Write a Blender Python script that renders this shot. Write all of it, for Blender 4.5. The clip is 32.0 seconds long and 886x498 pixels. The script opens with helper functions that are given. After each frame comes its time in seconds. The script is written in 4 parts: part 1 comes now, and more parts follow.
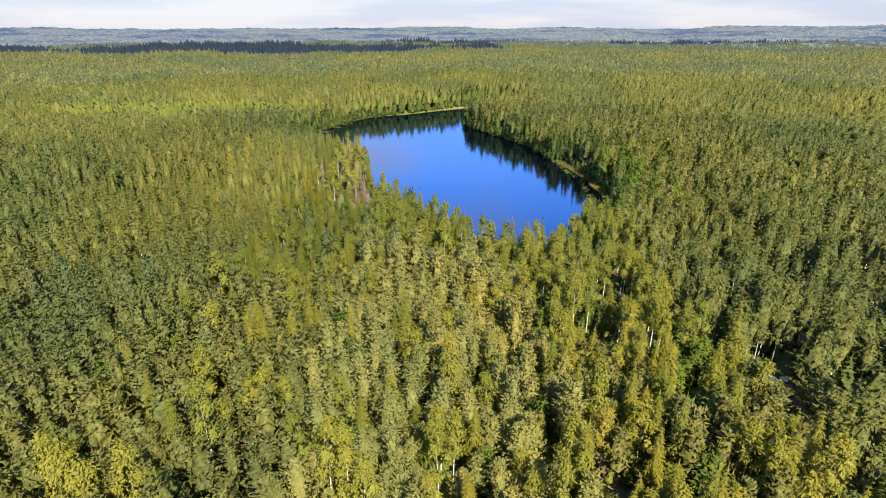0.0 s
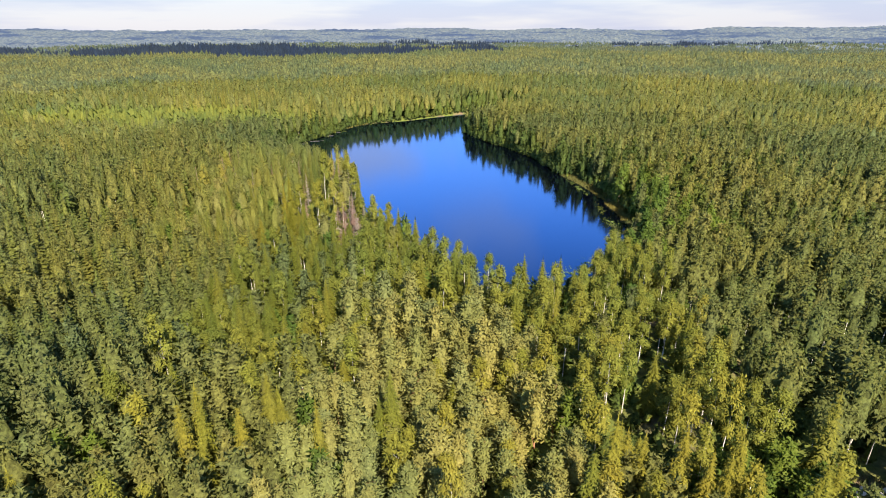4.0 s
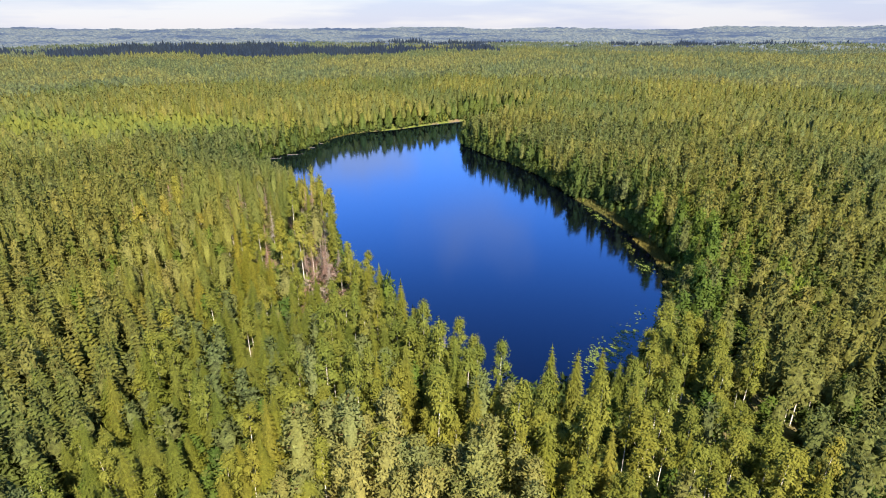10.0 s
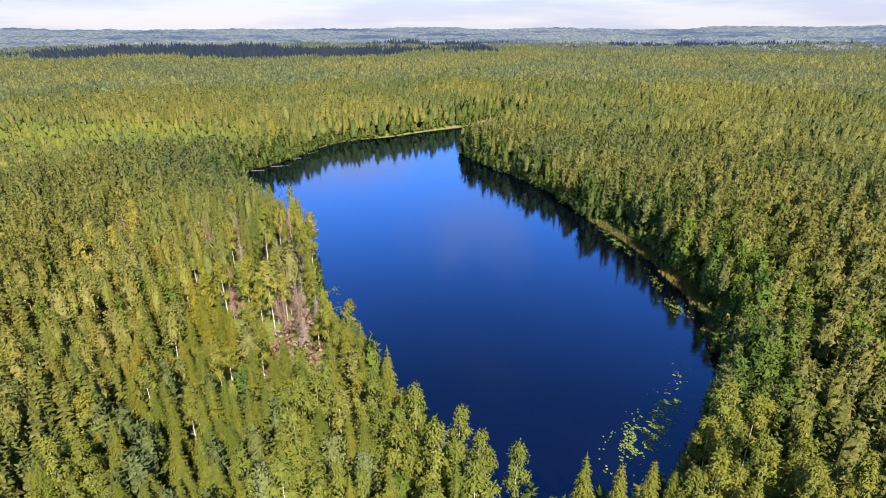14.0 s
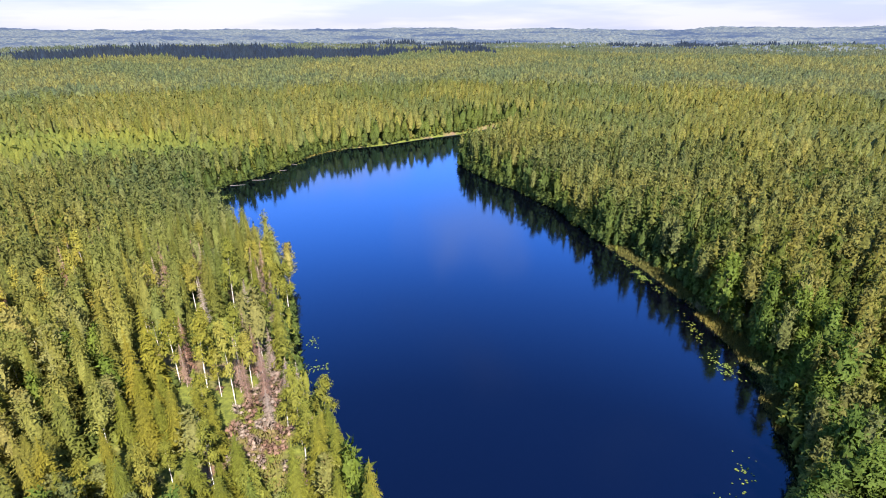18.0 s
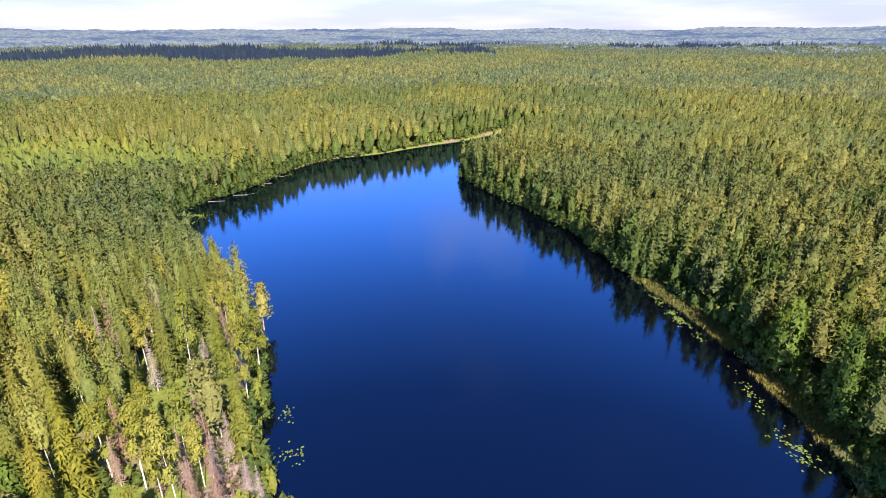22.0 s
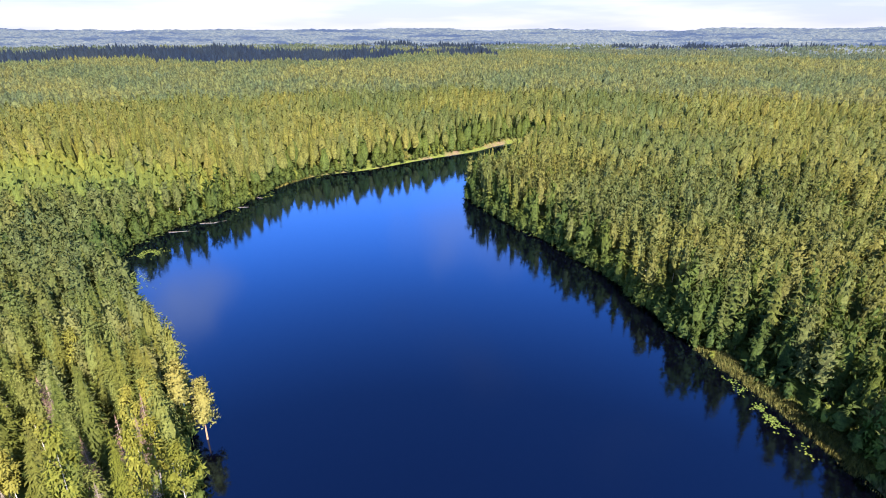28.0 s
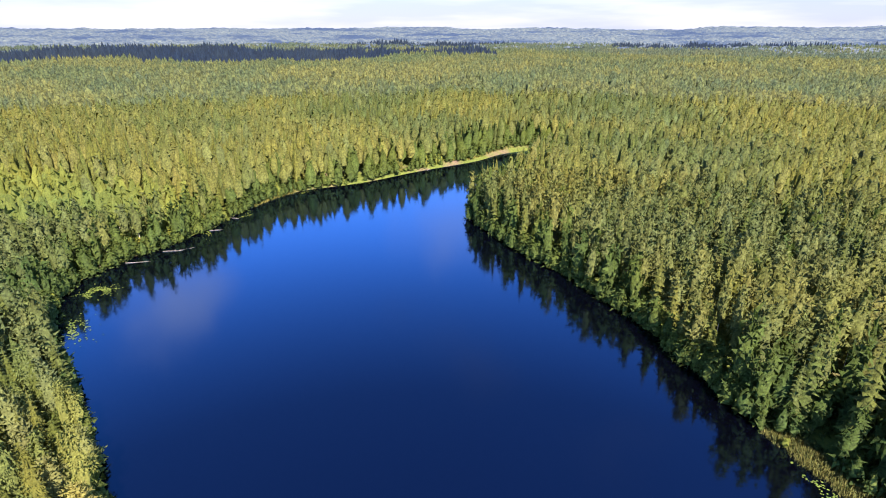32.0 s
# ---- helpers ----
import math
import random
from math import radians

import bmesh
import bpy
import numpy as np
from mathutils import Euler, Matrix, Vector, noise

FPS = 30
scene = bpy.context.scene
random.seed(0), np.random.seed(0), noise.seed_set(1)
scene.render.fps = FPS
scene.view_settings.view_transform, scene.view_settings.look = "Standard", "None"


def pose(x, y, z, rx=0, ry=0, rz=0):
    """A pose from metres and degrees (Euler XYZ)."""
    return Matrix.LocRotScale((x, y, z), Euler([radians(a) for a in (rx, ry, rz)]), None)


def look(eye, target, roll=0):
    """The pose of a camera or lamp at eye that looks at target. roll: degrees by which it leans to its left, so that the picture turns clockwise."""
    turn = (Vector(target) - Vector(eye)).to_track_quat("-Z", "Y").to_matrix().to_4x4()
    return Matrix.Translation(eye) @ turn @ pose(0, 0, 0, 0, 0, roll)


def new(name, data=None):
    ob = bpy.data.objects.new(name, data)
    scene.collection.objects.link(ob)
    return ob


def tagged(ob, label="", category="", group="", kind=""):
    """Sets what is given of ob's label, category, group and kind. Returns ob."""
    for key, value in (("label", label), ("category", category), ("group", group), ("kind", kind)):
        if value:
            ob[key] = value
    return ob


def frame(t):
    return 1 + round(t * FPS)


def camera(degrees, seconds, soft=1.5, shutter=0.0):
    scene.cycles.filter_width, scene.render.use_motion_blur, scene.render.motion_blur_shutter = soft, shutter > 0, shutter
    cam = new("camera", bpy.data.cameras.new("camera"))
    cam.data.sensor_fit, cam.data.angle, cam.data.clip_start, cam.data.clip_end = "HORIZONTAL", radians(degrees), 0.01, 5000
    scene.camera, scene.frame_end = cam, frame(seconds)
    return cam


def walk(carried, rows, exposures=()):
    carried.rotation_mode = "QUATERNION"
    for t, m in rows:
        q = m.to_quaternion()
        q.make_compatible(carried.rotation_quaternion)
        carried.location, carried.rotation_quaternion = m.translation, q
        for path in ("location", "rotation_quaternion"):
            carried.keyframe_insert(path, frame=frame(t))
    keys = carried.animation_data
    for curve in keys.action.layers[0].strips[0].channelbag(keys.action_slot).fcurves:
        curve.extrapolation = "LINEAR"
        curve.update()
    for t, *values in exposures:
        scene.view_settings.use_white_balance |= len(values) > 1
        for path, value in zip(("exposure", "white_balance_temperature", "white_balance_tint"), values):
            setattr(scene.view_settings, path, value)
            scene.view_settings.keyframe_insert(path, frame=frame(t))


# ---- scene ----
cam = camera(78.9, 32.0, soft=1.0)
METRES, EYE, TILT, LEAN, TURN = 243.0, 76.5, -22.35, 0.1, 0.0
ROWS = [
    (0.0, 0.0, 0.0, 0.0, 0.0, 0.0, -0.0),
    (0.5, -0.0, 0.0152, 0.0063, -0.01, 0.02, 0.01),
    (1.0, -0.0001, 0.0303, 0.0126, -0.02, 0.02, 0.01),
    (1.5, -0.0001, 0.0454, 0.0192, -0.04, 0.03, 0.02),
    (2.0, -0.0, 0.0604, 0.0256, -0.06, 0.04, 0.04),
    (2.5, 0.0001, 0.0753, 0.032, -0.07, 0.05, 0.04),
    (3.0, 0.0002, 0.0902, 0.0383, -0.07, 0.08, 0.05),
    (3.5, 0.0004, 0.1049, 0.0448, -0.07, 0.09, 0.07),
    (5.5, -0.0004, 0.164, 0.0692, -0.2, 0.19, 0.05),
    (6.0, -0.0003, 0.1789, 0.0755, -0.23, 0.19, 0.07),
    (6.5, -0.0005, 0.1941, 0.0816, -0.29, 0.21, 0.07),
    (7.0, -0.0004, 0.2092, 0.0878, -0.33, 0.2, 0.1),
    (7.5, -0.0003, 0.2245, 0.0943, -0.37, 0.17, 0.11),
    (8.0, -0.0001, 0.2399, 0.1007, -0.4, 0.14, 0.13),
    (8.5, 0.0001, 0.2554, 0.1071, -0.46, 0.1, 0.15),
    (9.0, 0.0004, 0.2706, 0.1136, -0.5, 0.06, 0.17),
    (9.5, 0.0007, 0.2857, 0.1199, -0.56, 0.04, 0.21),
    (10.0, 0.0009, 0.3006, 0.1259, -0.62, 0.02, 0.22),
    (10.5, 0.0012, 0.3152, 0.1317, -0.64, 0.02, 0.24),
    (11.0, 0.0015, 0.3296, 0.1377, -0.68, 0.01, 0.26),
    (11.5, 0.0016, 0.344, 0.1434, -0.72, 0.02, 0.28),
    (12.0, 0.0017, 0.3583, 0.1494, -0.76, 0.01, 0.28),
    (12.5, 0.0019, 0.3724, 0.1553, -0.8, 0.02, 0.31),
    (13.0, 0.0022, 0.3865, 0.1614, -0.83, 0.01, 0.33),
    (13.5, 0.0025, 0.4006, 0.1674, -0.85, 0.02, 0.36),
    (14.0, 0.0028, 0.415, 0.1735, -0.88, 0.04, 0.4),
    (14.5, 0.0026, 0.4294, 0.1794, -0.93, 0.06, 0.42),
    (16.5, 0.0024, 0.4859, 0.2031, -1.11, 0.08, 0.48),
    (17.0, 0.0023, 0.5003, 0.2091, -1.16, 0.08, 0.5),
    (17.5, 0.0022, 0.5148, 0.2151, -1.21, 0.08, 0.5),
    (18.0, 0.002, 0.529, 0.2212, -1.26, 0.07, 0.52),
    (18.5, 0.0019, 0.5433, 0.2271, -1.3, 0.06, 0.53),
    (19.0, 0.0015, 0.5573, 0.2328, -1.35, 0.07, 0.53),
    (19.5, 0.0011, 0.5711, 0.2384, -1.37, 0.09, 0.52),
    (20.0, 0.0007, 0.5849, 0.2439, -1.4, 0.09, 0.54),
    (20.5, 0.0002, 0.5985, 0.2496, -1.43, 0.09, 0.55),
    (21.0, 0.0001, 0.6122, 0.2548, -1.45, 0.1, 0.54),
    (21.5, -0.0001, 0.6256, 0.2604, -1.48, 0.08, 0.57),
    (22.0, -0.0002, 0.639, 0.2658, -1.49, 0.09, 0.59),
    (22.5, -0.0005, 0.6525, 0.2714, -1.53, 0.09, 0.58),
    (23.0, -0.0009, 0.6661, 0.2767, -1.56, 0.09, 0.58),
    (23.5, -0.0014, 0.6796, 0.2824, -1.58, 0.1, 0.58),
    (24.0, -0.0018, 0.6933, 0.2875, -1.6, 0.13, 0.56),
    (24.5, -0.0024, 0.7069, 0.2931, -1.64, 0.12, 0.59),
    (25.0, -0.0031, 0.7206, 0.2987, -1.63, 0.14, 0.58),
    (25.5, -0.0039, 0.7343, 0.304, -1.61, 0.16, 0.56),
    (27.5, -0.0047, 0.7909, 0.3258, -1.61, 0.13, 0.57),
    (28.0, -0.0047, 0.8052, 0.3314, -1.63, 0.13, 0.58),
    (28.5, -0.0044, 0.8193, 0.3373, -1.63, 0.11, 0.6),
    (29.0, -0.0042, 0.834, 0.3434, -1.67, 0.07, 0.59),
    (29.5, -0.0039, 0.849, 0.3494, -1.7, 0.06, 0.61),
    (30.0, -0.0038, 0.864, 0.356, -1.74, 0.03, 0.62),
    (30.5, -0.0037, 0.8796, 0.3623, -1.8, 0.02, 0.64),
    (31.0, -0.0039, 0.8944, 0.3689, -1.86, -0.03, 0.66),
    (31.5, -0.0036, 0.9096, 0.3749, -1.89, -0.01, 0.65),
    (32.0, -0.0035, 0.9243, 0.3809, -1.91, 0.01, 0.68),
]
walk(cam, [(t, pose(0, 0, EYE, TILT, LEAN, TURN) @ pose(METRES * x, METRES * y, METRES * z, 90 + pitch, roll, yaw)) for t, x, y, z, yaw, pitch, roll in ROWS],
     exposures=[(0.0, 2.03, 6650, 13), (12.0, 2.06, 6650, 14), (18.0, 2.17, 6300, 18), (28.0, 2.3, 6200, 19), (32.0, 2.28, 6200, 19)])

# ---- world, sun and exposure ----
SUN_WAY = Vector((0.34, -0.94, 0.0)).normalized()
SUN_UP = radians(45)
sun = new("sun", bpy.data.lights.new("sun", "SUN"))
sun.data.energy, sun.data.angle, sun.data.color = 4.2, radians(0.5), (1.0, 0.92, 0.76)
sun_to = Vector((SUN_WAY.x * math.cos(SUN_UP), SUN_WAY.y * math.cos(SUN_UP), math.sin(SUN_UP)))
sun.matrix_world = look(sun_to * 400, (0, 0, 0))

world = bpy.data.worlds.new("summer_sky")
scene.world = world
world.use_nodes = True
wt = world.node_tree
wt.nodes.clear()


def wnode(kind, **values):
    n = wt.nodes.new(kind)
    for key, value in values.items():
        n.inputs[key.replace("_", " ")].default_value = value
    return n


def wmath(op, a, b=None, clamp=False):
    n = wt.nodes.new("ShaderNodeMath")
    n.operation, n.use_clamp = op, clamp
    for i, v in enumerate((a, b)):
        if v is None:
            continue
        if isinstance(v, (int, float)):
            n.inputs[i].default_value = v
        else:
            wt.links.new(v, n.inputs[i])
    return n.outputs[0]


sky = wt.nodes.new("ShaderNodeTexSky")
sky.sky_type, sky.sun_disc = "NISHITA", False
sky.sun_elevation, sky.sun_rotation = SUN_UP, math.atan2(SUN_WAY.x, SUN_WAY.y)
sky.altitude, sky.air_density, sky.dust_density, sky.ozone_density = 100, 1.0, 0.4, 2.0
deep = wnode("ShaderNodeHueSaturation", Saturation=1.30, Value=1.6)
wt.links.new(sky.outputs[0], deep.inputs["Color"])
geo = wt.nodes.new("ShaderNodeTexCoord")
sep = wt.nodes.new("ShaderNodeSeparateXYZ")
wt.links.new(geo.outputs["Generated"], sep.inputs[0])
up = wmath("MAXIMUM", sep.outputs[2], 0.0)
pale = wt.nodes.new("ShaderNodeMapRange")
for i, v in ((1, 0.12), (2, 0.6), (3, 4.7), (4, 1.25)):
    pale.inputs[i].default_value = v
wt.links.new(up, pale.inputs[0])
wt.links.new(pale.outputs[0], deep.inputs["Value"])
# cloud deck: the direction carried onto a level sheet high above
lift = wmath("ADD", up, 0.09)
flat = wt.nodes.new("ShaderNodeCombineXYZ")
wt.links.new(wmath("DIVIDE", sep.outputs[0], lift), flat.inputs[0])
wt.links.new(wmath("DIVIDE", sep.outputs[1], lift), flat.inputs[1])
puffs = wnode("ShaderNodeTexNoise", Scale=1.15, Detail=6.0, Roughness=0.5)
wt.links.new(flat.outputs[0], puffs.inputs["Vector"])
cover = wt.nodes.new("ShaderNodeMapRange")
cover.interpolation_type = "SMOOTHSTEP"
for i, v in ((1, 0.53), (2, 0.70), (3, 0.0), (4, 0.75)):
    cover.inputs[i].default_value = v
wt.links.new(puffs.outputs[0], cover.inputs[0])
# clouds stand close together towards the horizon
low = wt.nodes.new("ShaderNodeMapRange")
low.interpolation_type = "SMOOTHSTEP"
for i, v in ((1, 0.03), (2, 0.40), (3, 0.97), (4, 0.0)):
    low.inputs[i].default_value = v
wt.links.new(up, low.inputs[0])
streak = wnode("ShaderNodeTexNoise", Scale=2.6, Detail=5.0, Roughness=0.55)
stretch = wt.nodes.new("ShaderNodeMapping")
stretch.inputs["Scale"].default_value = (1.0, 1.0, 9.0)
wt.links.new(geo.outputs["Generated"], stretch.inputs[0])
wt.links.new(stretch.outputs[0], streak.inputs["Vector"])
cloudy = wmath("MAXIMUM", wmath("MULTIPLY", cover.outputs[0], 0.35), low.outputs[0], True)
# single fair-weather clouds: bearing, height above the horizon, half width, half height, density
puffy = None
ragged = wnode("ShaderNodeTexNoise", Scale=11.0, Detail=5.0)
wt.links.new(geo.outputs["Generated"], ragged.inputs["Vector"])
for bearing, height, half_w, half_h, dense in ((3.5, 20.0, 6.0, 3.4, 0.36), (-27.5, 24.5, 4.5, 3.6, 0.6), (-10, 12.5, 8, 2.8, 0.8), (-55, 30, 9, 4, 0.6), (60, 24, 9, 4, 0.6), (-120, 35, 12, 5, 0.6), (130, 30, 12, 5, 0.6)):
    b_r, h_r = radians(bearing), radians(height)
    off = wt.nodes.new("ShaderNodeVectorMath")
    off.operation = "SUBTRACT"
    wt.links.new(geo.outputs["Generated"], off.inputs[0])
    off.inputs[1].default_value = (math.sin(b_r) * math.cos(h_r), math.cos(b_r) * math.cos(h_r), math.sin(h_r))
    scl = wt.nodes.new("ShaderNodeVectorMath")
    scl.operation = "MULTIPLY"
    wt.links.new(off.outputs[0], scl.inputs[0])
    scl.inputs[1].default_value = (1 / radians(half_w), 1 / radians(half_w), 1 / radians(half_h))
    size_n = wt.nodes.new("ShaderNodeVectorMath")
    size_n.operation = "LENGTH"
    wt.links.new(scl.outputs[0], size_n.inputs[0])
    edge = wmath("ADD", size_n.outputs["Value"], wmath("MULTIPLY", ragged.outputs[0], 2.4))
    puff = wt.nodes.new("ShaderNodeMapRange")
    puff.interpolation_type = "SMOOTHSTEP"
    for i, v in ((1, 1.3), (2, 2.7), (3, dense), (4, 0.0)):
        puff.inputs[i].default_value = v
    wt.links.new(edge, puff.inputs[0])
    puffy = puff.outputs[0] if puffy is None else wmath("MAXIMUM", puffy, puff.outputs[0])
grey = wt.nodes.new("ShaderNodeValToRGB")
grey.color_ramp.elements[0].position, grey.color_ramp.elements[0].color = 0.42, (2.1, 2.4, 3.4, 1)
grey.color_ramp.elements[1].position, grey.color_ramp.elements[1].color = 0.58, (2.9, 3.05, 3.55, 1)
wt.links.new(streak.outputs[0], grey.inputs[0])
over = wt.nodes.new("ShaderNodeMix")
over.data_type = "RGBA"
wt.links.new(cloudy, over.inputs[0])
wt.links.new(deep.outputs[0], over.inputs[6])
wt.links.new(grey.outputs[0], over.inputs[7])
back = wnode("ShaderNodeBackground", Strength=0.055)
white = wt.nodes.new("ShaderNodeMix")
white.data_type = "RGBA"
wt.links.new(puffy, white.inputs[0])
wt.links.new(over.outputs[2], white.inputs[6])
white.inputs[7].default_value = (9.0, 8.0, 8.2, 1)
wt.links.new(white.outputs[2], back.inputs[0])
out = wt.nodes.new("ShaderNodeOutputWorld")
wt.links.new(back.outputs[0], out.inputs[0])


# ---- materials ----
class Mat:
    """A small builder of node materials."""

    def __init__(self, name):
        self.m = bpy.data.materials.new(name)
        self.m.use_nodes = True
        self.t = self.m.node_tree
        self.t.nodes.clear()
        self.out = self.t.nodes.new("ShaderNodeOutputMaterial")

    def node(self, kind, **values):
        n = self.t.nodes.new(kind)
        for key, value in values.items():
            n.inputs[key.replace("_", " ")].default_value = value
        return n

    def link(self, a, b):
        self.t.links.new(a, b)

    def math(self, op, a, b=None):
        n = self.t.nodes.new("ShaderNodeMath")
        n.operation = op
        for i, v in enumerate((a, b)):
            if v is None:
                continue
            if isinstance(v, (int, float)):
                n.inputs[i].default_value = v
            else:
                self.link(v, n.inputs[i])
        return n.outputs[0]

    def mix(self, fac, a, b, how="MIX"):
        n = self.t.nodes.new("ShaderNodeMix")
        n.data_type, n.blend_type = "RGBA", how
        for i, v in ((0, fac), (6, a), (7, b)):
            if isinstance(v, (int, float)):
                n.inputs[i].default_value = v
            elif isinstance(v, tuple):
                n.inputs[i].default_value = (*v, 1) if len(v) == 3 else v
            else:
                self.link(v, n.inputs[i])
        return n.outputs[2]

    def ramp(self, fac, *stops):
        n = self.t.nodes.new("ShaderNodeValToRGB")
        e = n.color_ramp.elements
        while len(e) < len(stops):
            e.new(0.5)
        for el, (p, c) in zip(e, stops):
            el.position, el.color = p, (*c, 1)
        self.link(fac, n.inputs[0])
        return n.outputs[0]

    def noise(self, scale, detail=3.0, rough=0.5):
        g = self.t.nodes.new("ShaderNodeNewGeometry")
        n = self.node("ShaderNodeTexNoise", Scale=scale, Detail=detail, Roughness=rough)
        self.link(g.outputs["Position"], n.inputs["Vector"])
        return n.outputs[0]

    def surface(self, color, rough=0.7, spec=0.3, bump=None, strength=0.4, dist=0.1):
        p = self.node("ShaderNodeBsdfPrincipled", Roughness=rough)
        p.inputs["Specular IOR Level"].default_value = spec
        if isinstance(color, tuple):
            p.inputs["Base Color"].default_value = (*color, 1)
        else:
            self.link(color, p.inputs["Base Color"])
        if bump is not None:
            b = self.node("ShaderNodeBump", Strength=strength, Distance=dist)
            self.link(bump, b.inputs["Height"])
            self.link(b.outputs[0], p.inputs["Normal"])
        return p

    def done(self, shader):
        self.link(shader.outputs[0], self.out.inputs[0])
        return self.m


def foliage(name, stops, see=0.3, wild=0.2, mottle=0.0, grain=1.7):
    """Leaves or needles: a hue of its own for each tree, a lighter or darker tone for each spray, stands that differ."""
    k = Mat(name)
    tint = k.node("ShaderNodeAttribute")
    tint.attribute_name = "tint"
    own = k.node("ShaderNodeObjectInfo")
    hue = k.math("FRACT", k.math("ADD", tint.outputs["Fac"], own.outputs["Random"]))
    colour = k.ramp(hue, *stops)
    geo_n = k.node("ShaderNodeNewGeometry")
    tone = k.math("ADD", k.math("MULTIPLY", geo_n.outputs["Random Per Island"], wild * 2), 1 - wild)
    grey_n = k.node("ShaderNodeCombineColor")
    for i in range(3):
        k.link(tone, grey_n.inputs[i])
    colour = k.mix(1.0, colour, grey_n.outputs[0], "MULTIPLY")
    fine = k.noise(grain, 3.0 + 2 * mottle, 0.65 + 0.1 * mottle)
    deep, high = 0.70 - 0.24 * mottle, 1.28 + 0.24 * mottle
    colour = k.mix(1.0, colour, k.ramp(fine, (0.32 + 0.08 * mottle, (deep, deep, deep)), (0.68 - 0.08 * mottle, (high, high, high * 0.98))), "MULTIPLY")
    stand = k.ramp(k.noise(0.012, 2.0), (0.38, (0.76, 0.87, 0.98)), (0.62, (1.14, 1.07, 0.92)))
    colour = k.mix(1.0, colour, stand, "MULTIPLY")
    p = k.surface(colour, 0.7, 0.15, fine, 0.5 + 0.4 * mottle, 0.35)
    tr = k.node("ShaderNodeBsdfTranslucent")
    k.link(colour, tr.inputs[0])
    mixed = k.node("ShaderNodeMixShader", Fac=see)
    k.link(p.outputs[0], mixed.inputs[1])
    k.link(tr.outputs[0], mixed.inputs[2])
    return k.done(mixed)


def duller(stops, r, g, b):
    """The same leaves scaled per channel; darker copies carry shade that simpler crowns lack."""
    return [(p, (c[0] * r, c[1] * g, c[2] * b)) for p, c in stops]


P_PINE = [(0.0, (0.152, 0.163, 0.050)), (0.35, (0.175, 0.172, 0.050)), (0.7, (0.206, 0.188, 0.054)), (1.0, (0.158, 0.172, 0.060))]
M_PINE = foliage("pine_needles", P_PINE, 0.42)
M_PINE_WOOD = foliage("pine_needles_shade_dulled", duller(P_PINE, 0.62, 0.66, 0.62), 0.42, 0.14, mottle=0.8, grain=1.1)
P_SPRUCE = [(0.0, (0.098, 0.108, 0.014)), (0.4, (0.124, 0.122, 0.014)), (0.8, (0.142, 0.128, 0.016)), (1.0, (0.102, 0.112, 0.017))]
M_SPRUCE = foliage("spruce_needles", P_SPRUCE, 0.38)
M_SPRUCE_WOOD = foliage("spruce_needles_shade_dulled", duller(P_SPRUCE, 0.72, 0.78, 1.3), 0.38, 0.14, mottle=0.8, grain=1.1)
P_BIRCH = [(0.0, (0.152, 0.164, 0.027)), (0.5, (0.186, 0.182, 0.028)), (0.9, (0.204, 0.192, 0.029)), (1.0, (0.212, 0.188, 0.030))]
M_BIRCH = foliage("birch_leaves", P_BIRCH, 0.48)
M_BIRCH_WOOD = foliage("birch_leaves_shade_dulled", duller(P_BIRCH, 0.66, 0.70, 1.15), 0.48, 0.14, mottle=0.8, grain=1.1)
P_BROAD = [(0.0, (0.072, 0.110, 0.018)), (0.5, (0.086, 0.124, 0.019)), (1.0, (0.104, 0.138, 0.019))]
M_BROAD = foliage("broad_leaves", P_BROAD, 0.46)
M_BROAD_WOOD = foliage("broad_leaves_shade_dulled", duller(P_BROAD, 0.76, 0.70, 0.9), 0.46, 0.14, mottle=0.8, grain=1.1)
M_YOUNG = foliage("young_birch_leaves", [(0.0, (0.128, 0.148, 0.030)), (1.0, (0.150, 0.162, 0.032))], 0.45, 0.15)
M_YELLOW = foliage("yellowing_leaves", [(0.0, (0.186, 0.182, 0.032)), (1.0, (0.200, 0.174, 0.034))], 0.36)
# darker copy of the yellowing leaves, with shade put into its colour
M_YELLOW_WOOD = foliage("yellowing_leaves_shade_dulled", [(0.0, (0.140, 0.135, 0.034)), (1.0, (0.150, 0.120, 0.036))], 0.36)
# needles darkened to put a cloud shadow on the far ridges into colour
M_CLOUDSHADE = foliage("cloud_shaded_needles", [(0.0, (0.006, 0.011, 0.022)), (1.0, (0.010, 0.017, 0.029))], 0.1)
# leaf colours of the far woods carry the air's haze as blue-grey tint
M_FARWOOD = foliage("mixed_wood_haze_tinted", [(0.0, (0.066, 0.078, 0.034)), (0.35, (0.088, 0.096, 0.034)), (0.7, (0.104, 0.106, 0.035)), (1.0, (0.074, 0.084, 0.038))], 0.4, 0.12, mottle=1.2, grain=0.42)
M_HAZETINT = foliage("haze_tinted_leaves", [(0.0, (0.050, 0.066, 0.042)), (0.5, (0.078, 0.088, 0.048)), (1.0, (0.060, 0.076, 0.050))], 0.4, 0.12, mottle=1.2, grain=0.3)
M_RED = foliage("dead_needles", [(0.0, (0.165, 0.094, 0.068)), (0.5, (0.195, 0.128, 0.100)), (1.0, (0.225, 0.185, 0.156))], 0.15)
M_REED = foliage("reed_blades", [(0.0, (0.190, 0.160, 0.034)), (0.6, (0.210, 0.165, 0.042)), (1.0, (0.140, 0.140, 0.030))], 0.3)
M_SEDGE = foliage("shore_sedge", [(0.0, (0.050, 0.066, 0.016)), (1.0, (0.085, 0.092, 0.022))], 0.3)
M_PAD = foliage("lily_leaves", [(0.0, (0.090, 0.120, 0.020)), (1.0, (0.160, 0.170, 0.030))], 0.1)
